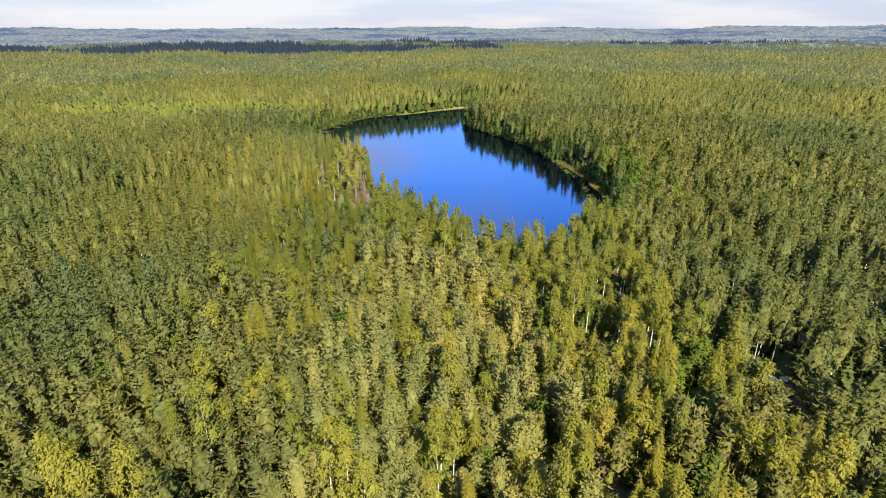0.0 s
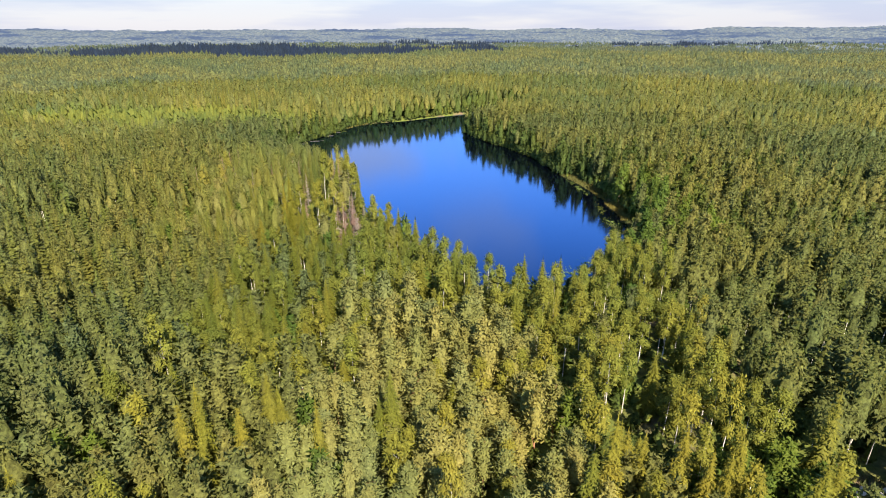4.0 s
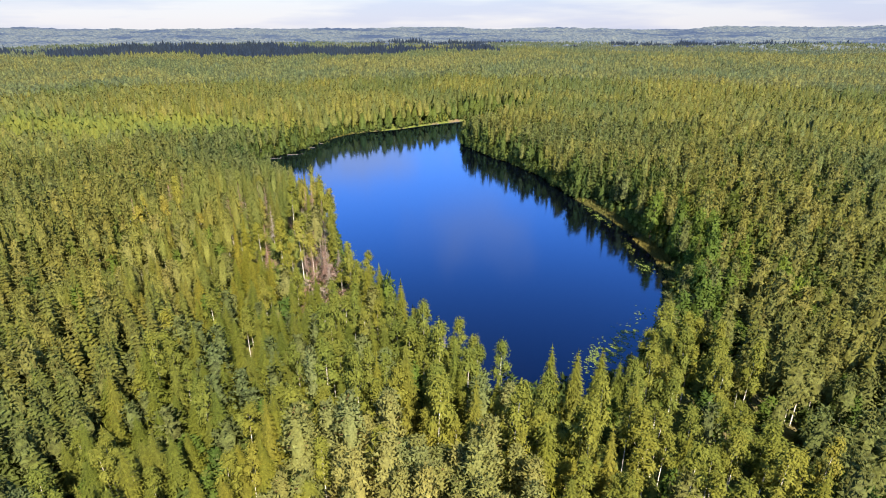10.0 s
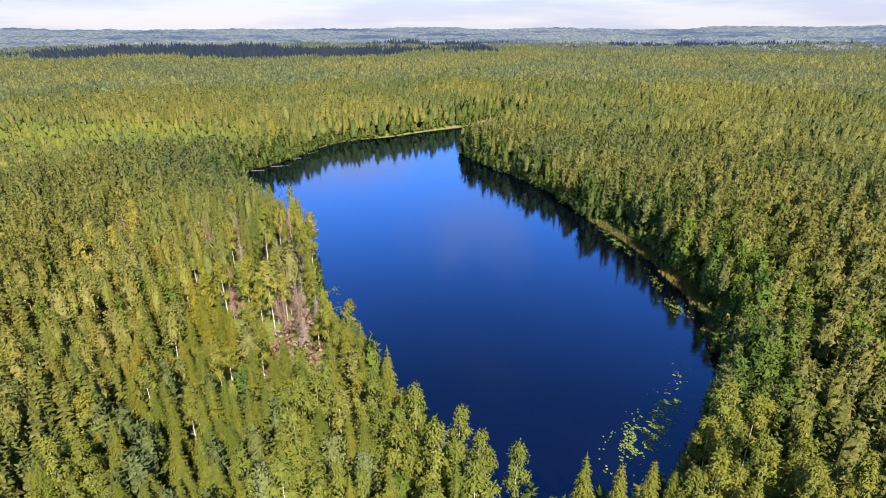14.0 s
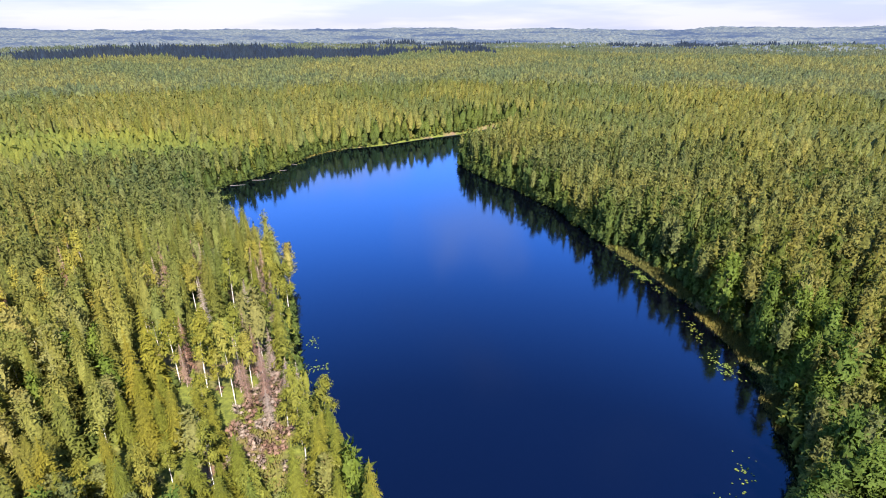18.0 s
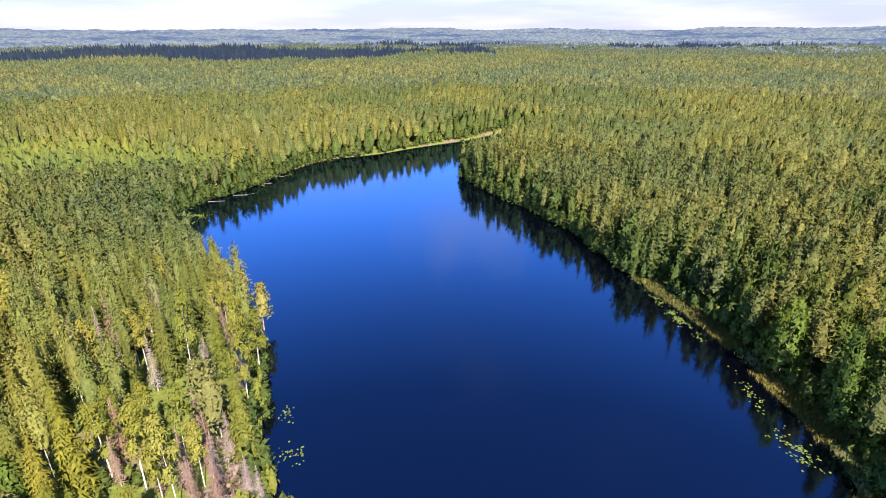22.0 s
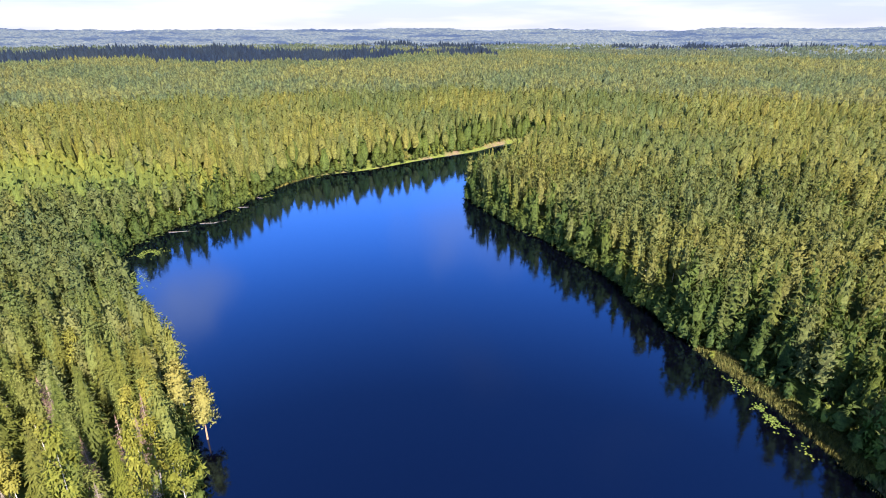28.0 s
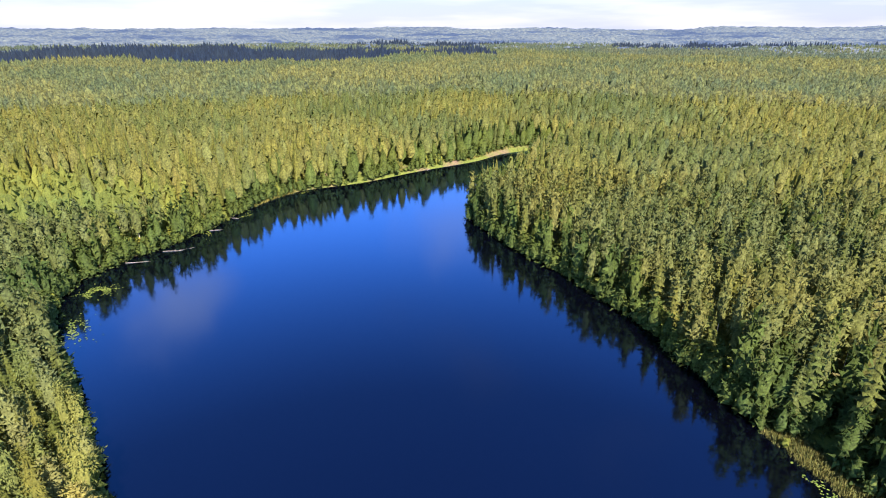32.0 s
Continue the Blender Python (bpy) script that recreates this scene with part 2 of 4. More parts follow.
M_GRASS = foliage("undergrowth", [(0.0, (0.110, 0.125, 0.020)), (0.6, (0.150, 0.140, 0.030)), (1.0, (0.190, 0.125, 0.060))], 0.3)


def bark(name, a, b, scale):
    k = Mat(name)
    n = k.noise(scale, 4.0, 0.6)
    return k.done(k.surface(k.ramp(n, (0.35, a), (0.62, b)), 0.85, 0.2, n, 0.6, 0.03))


M_PINEBARK = bark("pine_bark", (0.24, 0.11, 0.055), (0.38, 0.20, 0.11), 2.5)
M_SPRUCEBARK = bark("spruce_bark", (0.10, 0.075, 0.055), (0.20, 0.16, 0.12), 3.0)
M_BIRCHBARK = bark("birch_bark", (0.26, 0.23, 0.19), (0.54, 0.50, 0.44), 1.6)
M_DEADBARK = bark("weathered_wood", (0.14, 0.11, 0.09), (0.26, 0.22, 0.19), 2.0)
M_STONE = bark("pale_granite", (0.30, 0.26, 0.23), (0.55, 0.49, 0.44), 1.3)


def ground_material():
    k = Mat("forest_floor")
    big, fine = k.noise(0.045, 4.0, 0.6), k.noise(0.9, 5.0, 0.65)
    moss = k.ramp(fine, (0.3, (0.045, 0.058, 0.014)), (0.7, (0.130, 0.145, 0.026)))
    litter = k.ramp(fine, (0.3, (0.080, 0.050, 0.034)), (0.7, (0.180, 0.120, 0.080)))
    colour = k.mix(k.ramp(big, (0.52, (0, 0, 0)), (0.68, (1, 1, 1))), moss, litter)
    return k.done(k.surface(colour, 0.95, 0.1, fine, 0.7, 0.25))


def water_material():
    k = Mat("lake_water")
    g = k.node("ShaderNodeNewGeometry")
    stretch_n = k.node("ShaderNodeMapping")
    stretch_n.inputs["Scale"].default_value = (0.7, 1.6, 1.0)
    k.link(g.outputs["Position"], stretch_n.inputs[0])
    rip = k.node("ShaderNodeTexNoise", Scale=1.1, Detail=3.0)
    k.link(stretch_n.outputs[0], rip.inputs["Vector"])
    b = k.node("ShaderNodeBump", Strength=0.05, Distance=0.12)
    k.link(rip.outputs[0], b.inputs["Height"])
    body = k.surface((0.0005, 0.0005, 0.0016), 0.6, 0.0)
    gloss = k.node("ShaderNodeBsdfGlossy", Roughness=0.075)
    gloss.inputs["Color"].default_value = (0.33, 0.53, 0.96, 1)
    k.link(b.outputs[0], gloss.inputs["Normal"])
    fr = k.node("ShaderNodeFresnel", IOR=1.95)
    mixed = k.node("ShaderNodeMixShader")
    k.link(fr.outputs[0], mixed.inputs[0])
    k.link(body.outputs[0], mixed.inputs[1])
    k.link(gloss.outputs[0], mixed.inputs[2])
    return k.done(mixed)


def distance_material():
    """Wooded country kilometres away; the air's blue light is added as a glow."""
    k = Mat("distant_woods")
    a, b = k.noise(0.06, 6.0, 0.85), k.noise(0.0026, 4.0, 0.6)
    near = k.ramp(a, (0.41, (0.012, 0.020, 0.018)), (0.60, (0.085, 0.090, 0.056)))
    # broad dark bands put cloud shadows into the hills' colour
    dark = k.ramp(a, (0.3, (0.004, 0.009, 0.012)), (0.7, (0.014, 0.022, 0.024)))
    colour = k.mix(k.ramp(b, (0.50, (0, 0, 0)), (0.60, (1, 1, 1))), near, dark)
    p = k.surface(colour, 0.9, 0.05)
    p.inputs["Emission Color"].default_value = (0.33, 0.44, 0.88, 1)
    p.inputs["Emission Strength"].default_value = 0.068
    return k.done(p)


M_GROUND, M_WATER, M_FAR = ground_material(), water_material(), distance_material()


# ---- the lay of the land ----
SHORE = [(14, 179), (29, 175), (43, 184), (54, 197), (64, 210), (71, 223), (75, 238), (79, 256), (78, 275), (77, 292), (74, 308),
         (69, 325), (65, 340), (62, 354), (58, 374), (50, 392), (44, 408), (34, 424), (26, 443), (19, 462), (21, 478), (38, 506), (60, 545),
         (84, 590), (70, 606), (48, 596), (29, 574), (-4, 550), (-34, 525), (-64, 509), (-79, 487), (-88, 457), (-97, 438),
         (-106, 424), (-113, 405), (-109, 385), (-96, 364), (-74, 338), (-55, 312), (-42, 286), (-36, 266), (-30, 247), (-20, 228), (-9, 208), (2, 191)]


def spline(points, steps=4):
    p = np.array(points, float)
    a, b, c, d = np.roll(p, 1, 0), p, np.roll(p, -1, 0), np.roll(p, -2, 0)
    rows = []
    for i in range(steps):
        t = i / steps
        rows.append(0.5 * (2 * b + (c - a) * t + (2 * a - 5 * b + 4 * c - d) * t * t + (3 * b - a - 3 * c + d) * t ** 3))
    return np.stack(rows, 1).reshape(-1, 2)


COAST = spline(SHORE)


def from_shore(x, y):
    """Metres from the water's edge: plus on land, minus on the lake."""
    x, y = np.asarray(x, float), np.asarray(y, float)
    best, inside = np.full(x.shape, 1e9), np.zeros(x.shape, bool)
    for (ax, ay), (bx, by) in zip(COAST, np.roll(COAST, -1, 0)):
        ex, ey = bx - ax, by - ay
        t = np.clip(((x - ax) * ex + (y - ay) * ey) / (ex * ex + ey * ey), 0, 1)
        best = np.minimum(best, (x - ax - t * ex) ** 2 + (y - ay - t * ey) ** 2)
        if by != ay:
            inside ^= ((ay > y) != (by > y)) & (x < ex * (y - ay) / (by - ay) + ax)
    return np.where(inside, -1, 1) * np.sqrt(best)


def waves(x, y, size, seed):
    """Smooth swells of about that size, from -1 to 1."""
    r = np.random.RandomState(seed)
    total = 0
    for _ in range(7):
        a, f, ph = r.uniform(0, 6.28), r.uniform(0.6, 1.7) * 6.28 / size, r.uniform(0, 6.28)
        total = total + np.sin((x * np.cos(a) + y * np.sin(a)) * f + ph)
    return np.clip(total / 3.2, -1, 1)


def smooth(v, a, b):
    t = np.clip((v - a) / (b - a), 0, 1)
    return t * t * (3 - 2 * t)


def bell(x, y, cx, cy, rx, ry):
    return np.exp(-((x - cx) / rx) ** 2 - ((y - cy) / ry) ** 2)


def land(x, y, d=None):
    x, y = np.asarray(x, float), np.asarray(y, float)
    d = from_shore(x, y) if d is None else d
    r = np.hypot(x, y - 120)
    out_d = np.maximum(d, 0)
    z = np.where(d < 0, np.maximum(0.4 * d, -3) - 0.39, 0.3 * (np.minimum(out_d, 3) - 1.3) + 0.022 * np.clip(out_d - 3, 0, 130))
    z = z + smooth(out_d, 15, 160) * 1.8 * waves(x, y, 170, 3)
    z = z + smooth(r, 350, 1000) * 5.0 * waves(x, y, 520, 5)
    z = z + 10 * smooth(r, 330, 850) + 5 * bell(x, y, -330, 880, 500, 110) + 8 * bell(x, y, -450, 1260, 560, 120) - 9 * bell(x, y, -330, 1070, 520, 80) + 4 * bell(x, y, 250, 850, 500, 120)
    z = z + smooth(r, 1300, 4600) * (41 + 9 * waves(x, y, 1500, 8)) + smooth(r, 1500, 3000) * (4.5 * waves(x, y, 620, 9) + 2.5 * waves(x, y, 260, 10))
    z = z + 30 * smooth(x / np.maximum(y, 1), 0.55, 0.95) * smooth(r, 3000, 4700) * (y > 0)
    return z


def sheet(name, vs, faces, material, smooth_faces=True):
    me = bpy.data.meshes.new(name)
    me.from_pydata(vs, [], faces)
    me.materials.append(material)
    if smooth_faces:
        me.polygons.foreach_set("use_smooth", [True] * len(me.polygons))
    return new(name, me)


def grid_faces(nx, ny):
    i, j = np.meshgrid(np.arange(nx - 1), np.arange(ny - 1), indexing="ij")
    a = (i * ny + j).ravel()
    return np.stack([a, a + ny, a + ny + 1, a + 1], 1)


def stretch_axis(lo, hi, step, far_lo, far_hi):
    core = np.arange(lo, hi + step, step)
    up_s, down_s, s, u, v = [], [], step, core[-1], core[0]
    while u < far_hi:
        s *= 1.13
        u = min(u + min(s, 180), far_hi)
        up_s.append(u)
    s = step
    while v > far_lo:
        s *= 1.13
        v = max(v - min(s, 180), far_lo)
        down_s.append(v)
    return np.array(down_s[::-1] + list(core) + up_s)


gx, gy = stretch_axis(-130, 100, 2.5, -4700, 4700), stretch_axis(165, 615, 2.5, -1500, 4700)
X, Y = np.meshgrid(gx, gy, indexing="ij")
Z = land(X, Y)
ground = sheet("ground", np.stack([X.ravel(), Y.ravel(), Z.ravel()], 1), grid_faces(len(gx), len(gy)), M_GROUND)
tagged(ground, "mossy forest floor with brown needle litter", "ground", kind="structure")

wx, wy = np.linspace(-125, 95, 12), np.linspace(165, 620, 24)
WX, WY = np.meshgrid(wx, wy, indexing="ij")
water = sheet("water", np.stack([WX.ravel(), WY.ravel(), 0 * WX.ravel()], 1), grid_faces(12, 24), M_WATER)
tagged(water, "still dark blue lake water mirroring the sky", "lake", kind="structure")

# woods of the far distance, canopy and all, as one rolling sheet
rr = 1640 * (4690 / 1640) ** np.linspace(0, 1, 130)
aa = np.linspace(-0.9, 0.9, 460)
RR, AA = np.meshgrid(rr, aa, indexing="ij")
RX, RY = RR * np.sin(AA), RR * np.cos(AA)
rough = np.random.RandomState(4).uniform(-1, 1, RR.shape)
RZ = land(RX, RY, np.full(RR.shape, 500.0)) + 14 + 3.2 * rough + 3 * waves(RX, RY, 90, 12)
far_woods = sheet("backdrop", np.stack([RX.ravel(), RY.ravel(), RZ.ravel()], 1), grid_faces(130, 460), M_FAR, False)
tagged(far_woods, "blue-green wooded hills far away with a hazy blue glow", "distant forest", kind="structure")


# ---- tree shapes ----
class Soup:
    """Triangles gathered with a material number each."""

    def __init__(self):
        self.v, self.f, self.m, self.n = [], [], [], 0

    def add(self, v, f, mat=0):
        v, f = np.asarray(v, float), np.asarray(f, int)
        self.v.append(v)
        self.f.append(f + self.n)
        self.m.append(np.full(len(f), mat))
        self.n += len(v)

    def arrays(self):
        return np.concatenate(self.v), np.concatenate(self.f), np.concatenate(self.m)


def leafy_normals(v, f, heart, rise, own, seed, lift_by=1.0):
    """Shading directions of a crown, which bulge outwards as foliage does; faces are wound to suit."""
    rng = np.random.RandomState(seed)
    geo_n = np.cross(v[f[:, 1]] - v[f[:, 0]], v[f[:, 2]] - v[f[:, 0]])
    geo_n /= np.maximum(np.linalg.norm(geo_n, axis=1), 1e-9)[:, None]
    mid = v[f].mean(1)
    out_n = np.stack([mid[:, 0], mid[:, 1], (mid[:, 2] - heart) * rise], 1)
    out_n /= np.maximum(np.linalg.norm(out_n, axis=1), 1e-6)[:, None]
    turn_f = (geo_n * out_n).sum(1) < 0
    out_n += (0, 0, lift_by)
    f = f.copy()
    f[turn_f] = f[turn_f][:, ::-1]
    geo_n[turn_f] *= -1
    n = out_n + own * geo_n + rng.normal(0, 0.12, out_n.shape)
    vn = np.zeros_like(v)
    for i in range(3):
        np.add.at(vn, f[:, i], n)
    return f, vn / np.maximum(np.linalg.norm(vn, axis=1), 1e-6)[:, None]


def tube(s, path, radii, sides, mat):
    """A tapered round limb along a path."""
    path, rows = np.asarray(path, float), []
    for i, (p, r) in enumerate(zip(path, radii)):
        d = path[min(i + 1, len(path) - 1)] - path[max(i - 1, 0)]
        d = d / np.linalg.norm(d)
        u = np.cross(d, (0.3, 1, 0.1))
        u /= np.linalg.norm(u)
        w = np.cross(d, u)
        a = np.arange(sides) * 6.2832 / sides
        rows.append(p + r * (np.cos(a)[:, None] * u + np.sin(a)[:, None] * w))
    v, f = np.concatenate(rows), []
    for i in range(len(path) - 1):
        for j in range(sides):
            a, b = i * sides + j, i * sides + (j + 1) % sides
            f += [(a, b, b + sides), (a, b + sides, a + sides)]
    s.add(v, f, mat)


def strands(s, rng, at, way, length, width, face=0.0, mat=0):
    """Thin pointed scraps of foliage, each from a broad root to a tip."""
    at = np.asarray(at, float)
    n = len(at)
    d = np.asarray(way, float) + rng.normal(0, 0.12, (n, 3))
    d /= np.maximum(np.linalg.norm(d, axis=1), 1e-6)[:, None]
    w = np.cross(d, face + rng.normal(0, 0.55, (n, 3)))
    w /= np.maximum(np.linalg.norm(w, axis=1), 1e-6)[:, None]
    long, half = length * rng.uniform(0.6, 1.4, (n, 1)), width * rng.uniform(0.35, 0.65, (n, 1))
    v = np.stack([at - d * long * 0.35 + w * half, at - d * long * 0.35 - w * half, at + d * long * 0.65], 1)
    s.add(v.reshape(-1, 3), np.arange(3 * n).reshape(-1, 3), mat)


def hull(s, rng, axis, rings, sides, rough_by, top, bottom, mat=0):
    """The leafy body of a crown: rings of uneven reach closed at the top and below."""
    v, f, a0 = [axis(bottom)], [], rng.uniform(0, 6.28)
    for i, (z, R) in enumerate(rings):
        for j in range(sides):
            a = a0 + (j + 0.5 * (i % 2) + rng.uniform(-0.25, 0.25)) * 6.2832 / sides
            q = R * rng.uniform(1 - rough_by, 1 + rough_by)
            v.append(axis(z + rng.uniform(-0.3, 0.3) * R * rough_by * 2) + np.array([math.cos(a) * q, math.sin(a) * q, 0]))
    v.append(axis(top))
    for i in range(len(rings) - 1):
        for j in range(sides):
            a, b = 1 + i * sides + j, 1 + i * sides + (j + 1) % sides
            f += [(a, b, b + sides), (a, b + sides, a + sides)]
    last = 1 + (len(rings) - 1) * sides
    for j in range(sides):
        f += [(0, 1 + (j + 1) % sides, 1 + j), (last + j, last + (j + 1) % sides, len(v) - 1)]
    s.add(v, f, mat)


def spruce(seed, h=17.0, r=2.3, lod=0, dead=False):
    """A spruce: whorls of drooping branches, each with side twigs, round a thin dense core."""
    rng, crown, wood = np.random.RandomState(seed), Soup(), Soup()
    lean = rng.normal(0, 0.12, 2)
    axis = lambda z: np.array([lean[0] * z / h, lean[1] * z / h, z])
    reach = lambda t: r * (1 - t) ** 0.8 + 0.1
    start = 0.10 if not dead else 0.16
    if lod == 0 or dead:
        tube(wood, [axis(-0.3), axis(h * 0.3), axis(h * 0.98)], [0.19, 0.14, 0.02] if not dead else [0.15, 0.11, 0.02], 6 if lod == 0 else 4, 0)
    if not dead:
        if lod < 2:
            core = 0.42 if lod == 0 else 0.55 if lod < 1.5 else 0.85
            hull(crown, rng, axis, [(h * t, reach(t) * core) for t in (0.14, 0.5)], 5, 0.15, h * 0.96, h * 0.16)
        elif lod == 2:
            hull(crown, rng, axis, [(h * t, reach(t) * q) for t, q in ((0.12, 1.1), (0.4, 1.12), (0.7, 1.15))], 5, 0.3, h, h * 0.2)
        else:
            hull(crown, rng, axis, [(h * 0.35, r * 1.2)], 5, 0.3, h, h * 0.1)
    if lod >= 2:
        return crown, wood
    levels, per = {0: (22, 8), 0.25: (17, 7), 0.5: (14, 6), 1: (11, 5), 1.5: (6, 5)}[lod]
    root, way, long, droop = [], [], [], []
    for i in range(levels):
        t = start + (0.98 - start) * (i + 0.4 * rng.rand()) / levels
        n = per - (2 if t > 0.85 and lod < 1.5 else 0)
        a0 = rng.uniform(0, 6.28)
        for j in range(n):
            if dead and rng.rand() < 0.12:
                continue
            a = a0 + (j + rng.uniform(-0.3, 0.3)) * 6.283 / n
            root.append(axis(h * t))
            way.append((math.cos(a), math.sin(a), 0))
            long.append(reach(t) * rng.uniform(0.72, 1.28) * (rng.uniform(0.5, 1.1) if dead else 1) + 0.12)
            droop.append(rng.uniform(0.2, 0.6))
    root, way, long, droop = np.array(root), np.array(way), np.array(long)[:, None], np.array(droop)[:, None]
    side = np.stack([-way[:, 1], way[:, 0], 0 * way[:, 0]], 1)
    up_z = np.array([[0, 0, 1.0]])
    spot = lambda q, o: root + way * long * q + side * long * o - up_z * long * (droop * max(q, 0) ** 1.4 + 0.3 * abs(o))
    tris = []
    if lod < 0.5:
        slim = 0.42 if dead else 1.0
        tris.append((spot(0.05, 0.11 * slim), spot(0.05, -0.11 * slim), spot(1.0, 0)))
        for q, o in ((0.28, 0.40), (0.52, 0.34), (0.76, 0.24)):
            for sign in (-1, 1):
                wob = o * rng.uniform(0.8, 1.2)
                tris.append((spot(q - 0.13 * slim, 0), spot(q + 0.11 * slim, 0), spot(q + 0.18, sign * wob)))
    else:
        broad_by = (0.24 if dead else {0.5: 0.36, 1: 0.42, 1.5: 0.36}[lod])
        tris.append((spot(0, 0), spot(0.5, broad_by), spot(1, 0)))
        tris.append((spot(0, 0), spot(1, 0), spot(0.5, -broad_by)))
    v = np.stack([np.stack(x, 1) for x in tris]).reshape(-1, 3)
    crown.add(v, np.arange(len(v)).reshape(-1, 3))
    crown.add([axis(h - 0.9) + (0.14, 0, 0), axis(h - 0.9) + (-0.1, 0.12, 0), axis(h + 0.5), axis(h - 0.9) + (0, -0.14, 0)], [(0, 1, 2), (1, 3, 2), (3, 0, 2)])
    return crown, wood


def pine(seed, h=16.0, r=2.3, lod=0, base=0.26):
    """A pine: open whorls of rising boughs that end in brushes of needles."""
    rng, crown, wood = np.random.RandomState(seed), Soup(), Soup()
    bend = rng.normal(0, 0.35, 2)
    axis = lambda z: np.array([bend[0] * (z / h) ** 2, bend[1] * (z / h) ** 2, z])
    reach = lambda t: r * min(1.0, 0.70 + 1.8 * t) * (1.04 - t) ** 0.66
    at = lambda t: h * (base + (1 - base) * t)
    if lod == 0:
        tube(wood, [axis(h * t) for t in (-0.02, 0.35, 0.7, 0.97)], [0.19, 0.15, 0.09, 0.02], 6, 0)
    if lod < 2:
        core = 0.5 if lod == 0 else 0.6 if lod < 1.5 else 0.94
        hull(crown, rng, axis, [(at(t), reach(t) * core) for t in (0.1, 0.4, 0.72)], 5 if lod else 6, 0.3, h * 0.95, h * (base + 0.05))
    elif lod == 2:
        hull(crown, rng, axis, [(at(t), r * q) for t, q in ((0.3, 1.0), (0.6, 0.78), (0.85, 0.42))], 5, 0.3, h, h * (base + 0.15))
    else:
        hull(crown, rng, axis, [(h * 0.55, r * 1.25)], 5, 0.35, h, h * 0.2)
    if lod >= 2:
        return crown, wood
    levels, per, tufts, size = {0: (13, 5, 8, 0.62), 0.25: (13, 5, 9, 0.68), 0.5: (11, 5, 5, 0.95), 1: (8, 4, 5, 1.05), 1.5: (6, 4, 1, 1.3)}[lod]
    tips, outs = [], []
    for i in range(levels):
        t = (i + 0.5 * rng.rand()) / levels
        R = reach(t) * rng.uniform(0.8, 1.15)
        a0 = rng.uniform(0, 6.28)
        for j in range(per):
            a = a0 + (j + rng.uniform(-0.35, 0.35)) * 6.283 / per
            L = R * rng.uniform(0.65, 1.15)
            way = np.array([math.cos(a), math.sin(a), rng.uniform(0.05, 0.4)])
            root = axis(at(t))
            if lod == 0:
                side = np.array([-way[1], way[0], 0]) * 0.05
                wood.add([root - side, root + side, root + way * L], [(0, 1, 2)], 1)
            for q in (0.62, 1.0) if lod == 0 else (0.85,):
                tips.append(root + way * L * q)
                outs.append(way)
    tips.append(axis(h * 0.98))
    outs.append(np.array([0, 0, 1.0]))
    tips, outs = np.repeat(tips, tufts, 0), np.repeat(outs, tufts, 0)
    n = len(tips)
    c = tips + rng.normal(0, 0.34 if lod == 0 else 0.42, (n, 3)) * (1.2, 1.2, 0.6)
    strands(crown, rng, c, outs * 0.7 + rng.normal(0, 0.5, (n, 3)) + (0, 0, 0.45), size, size * 0.62, outs * (1, 1, 0) + (0, 0, 0.8))
    return crown, wood


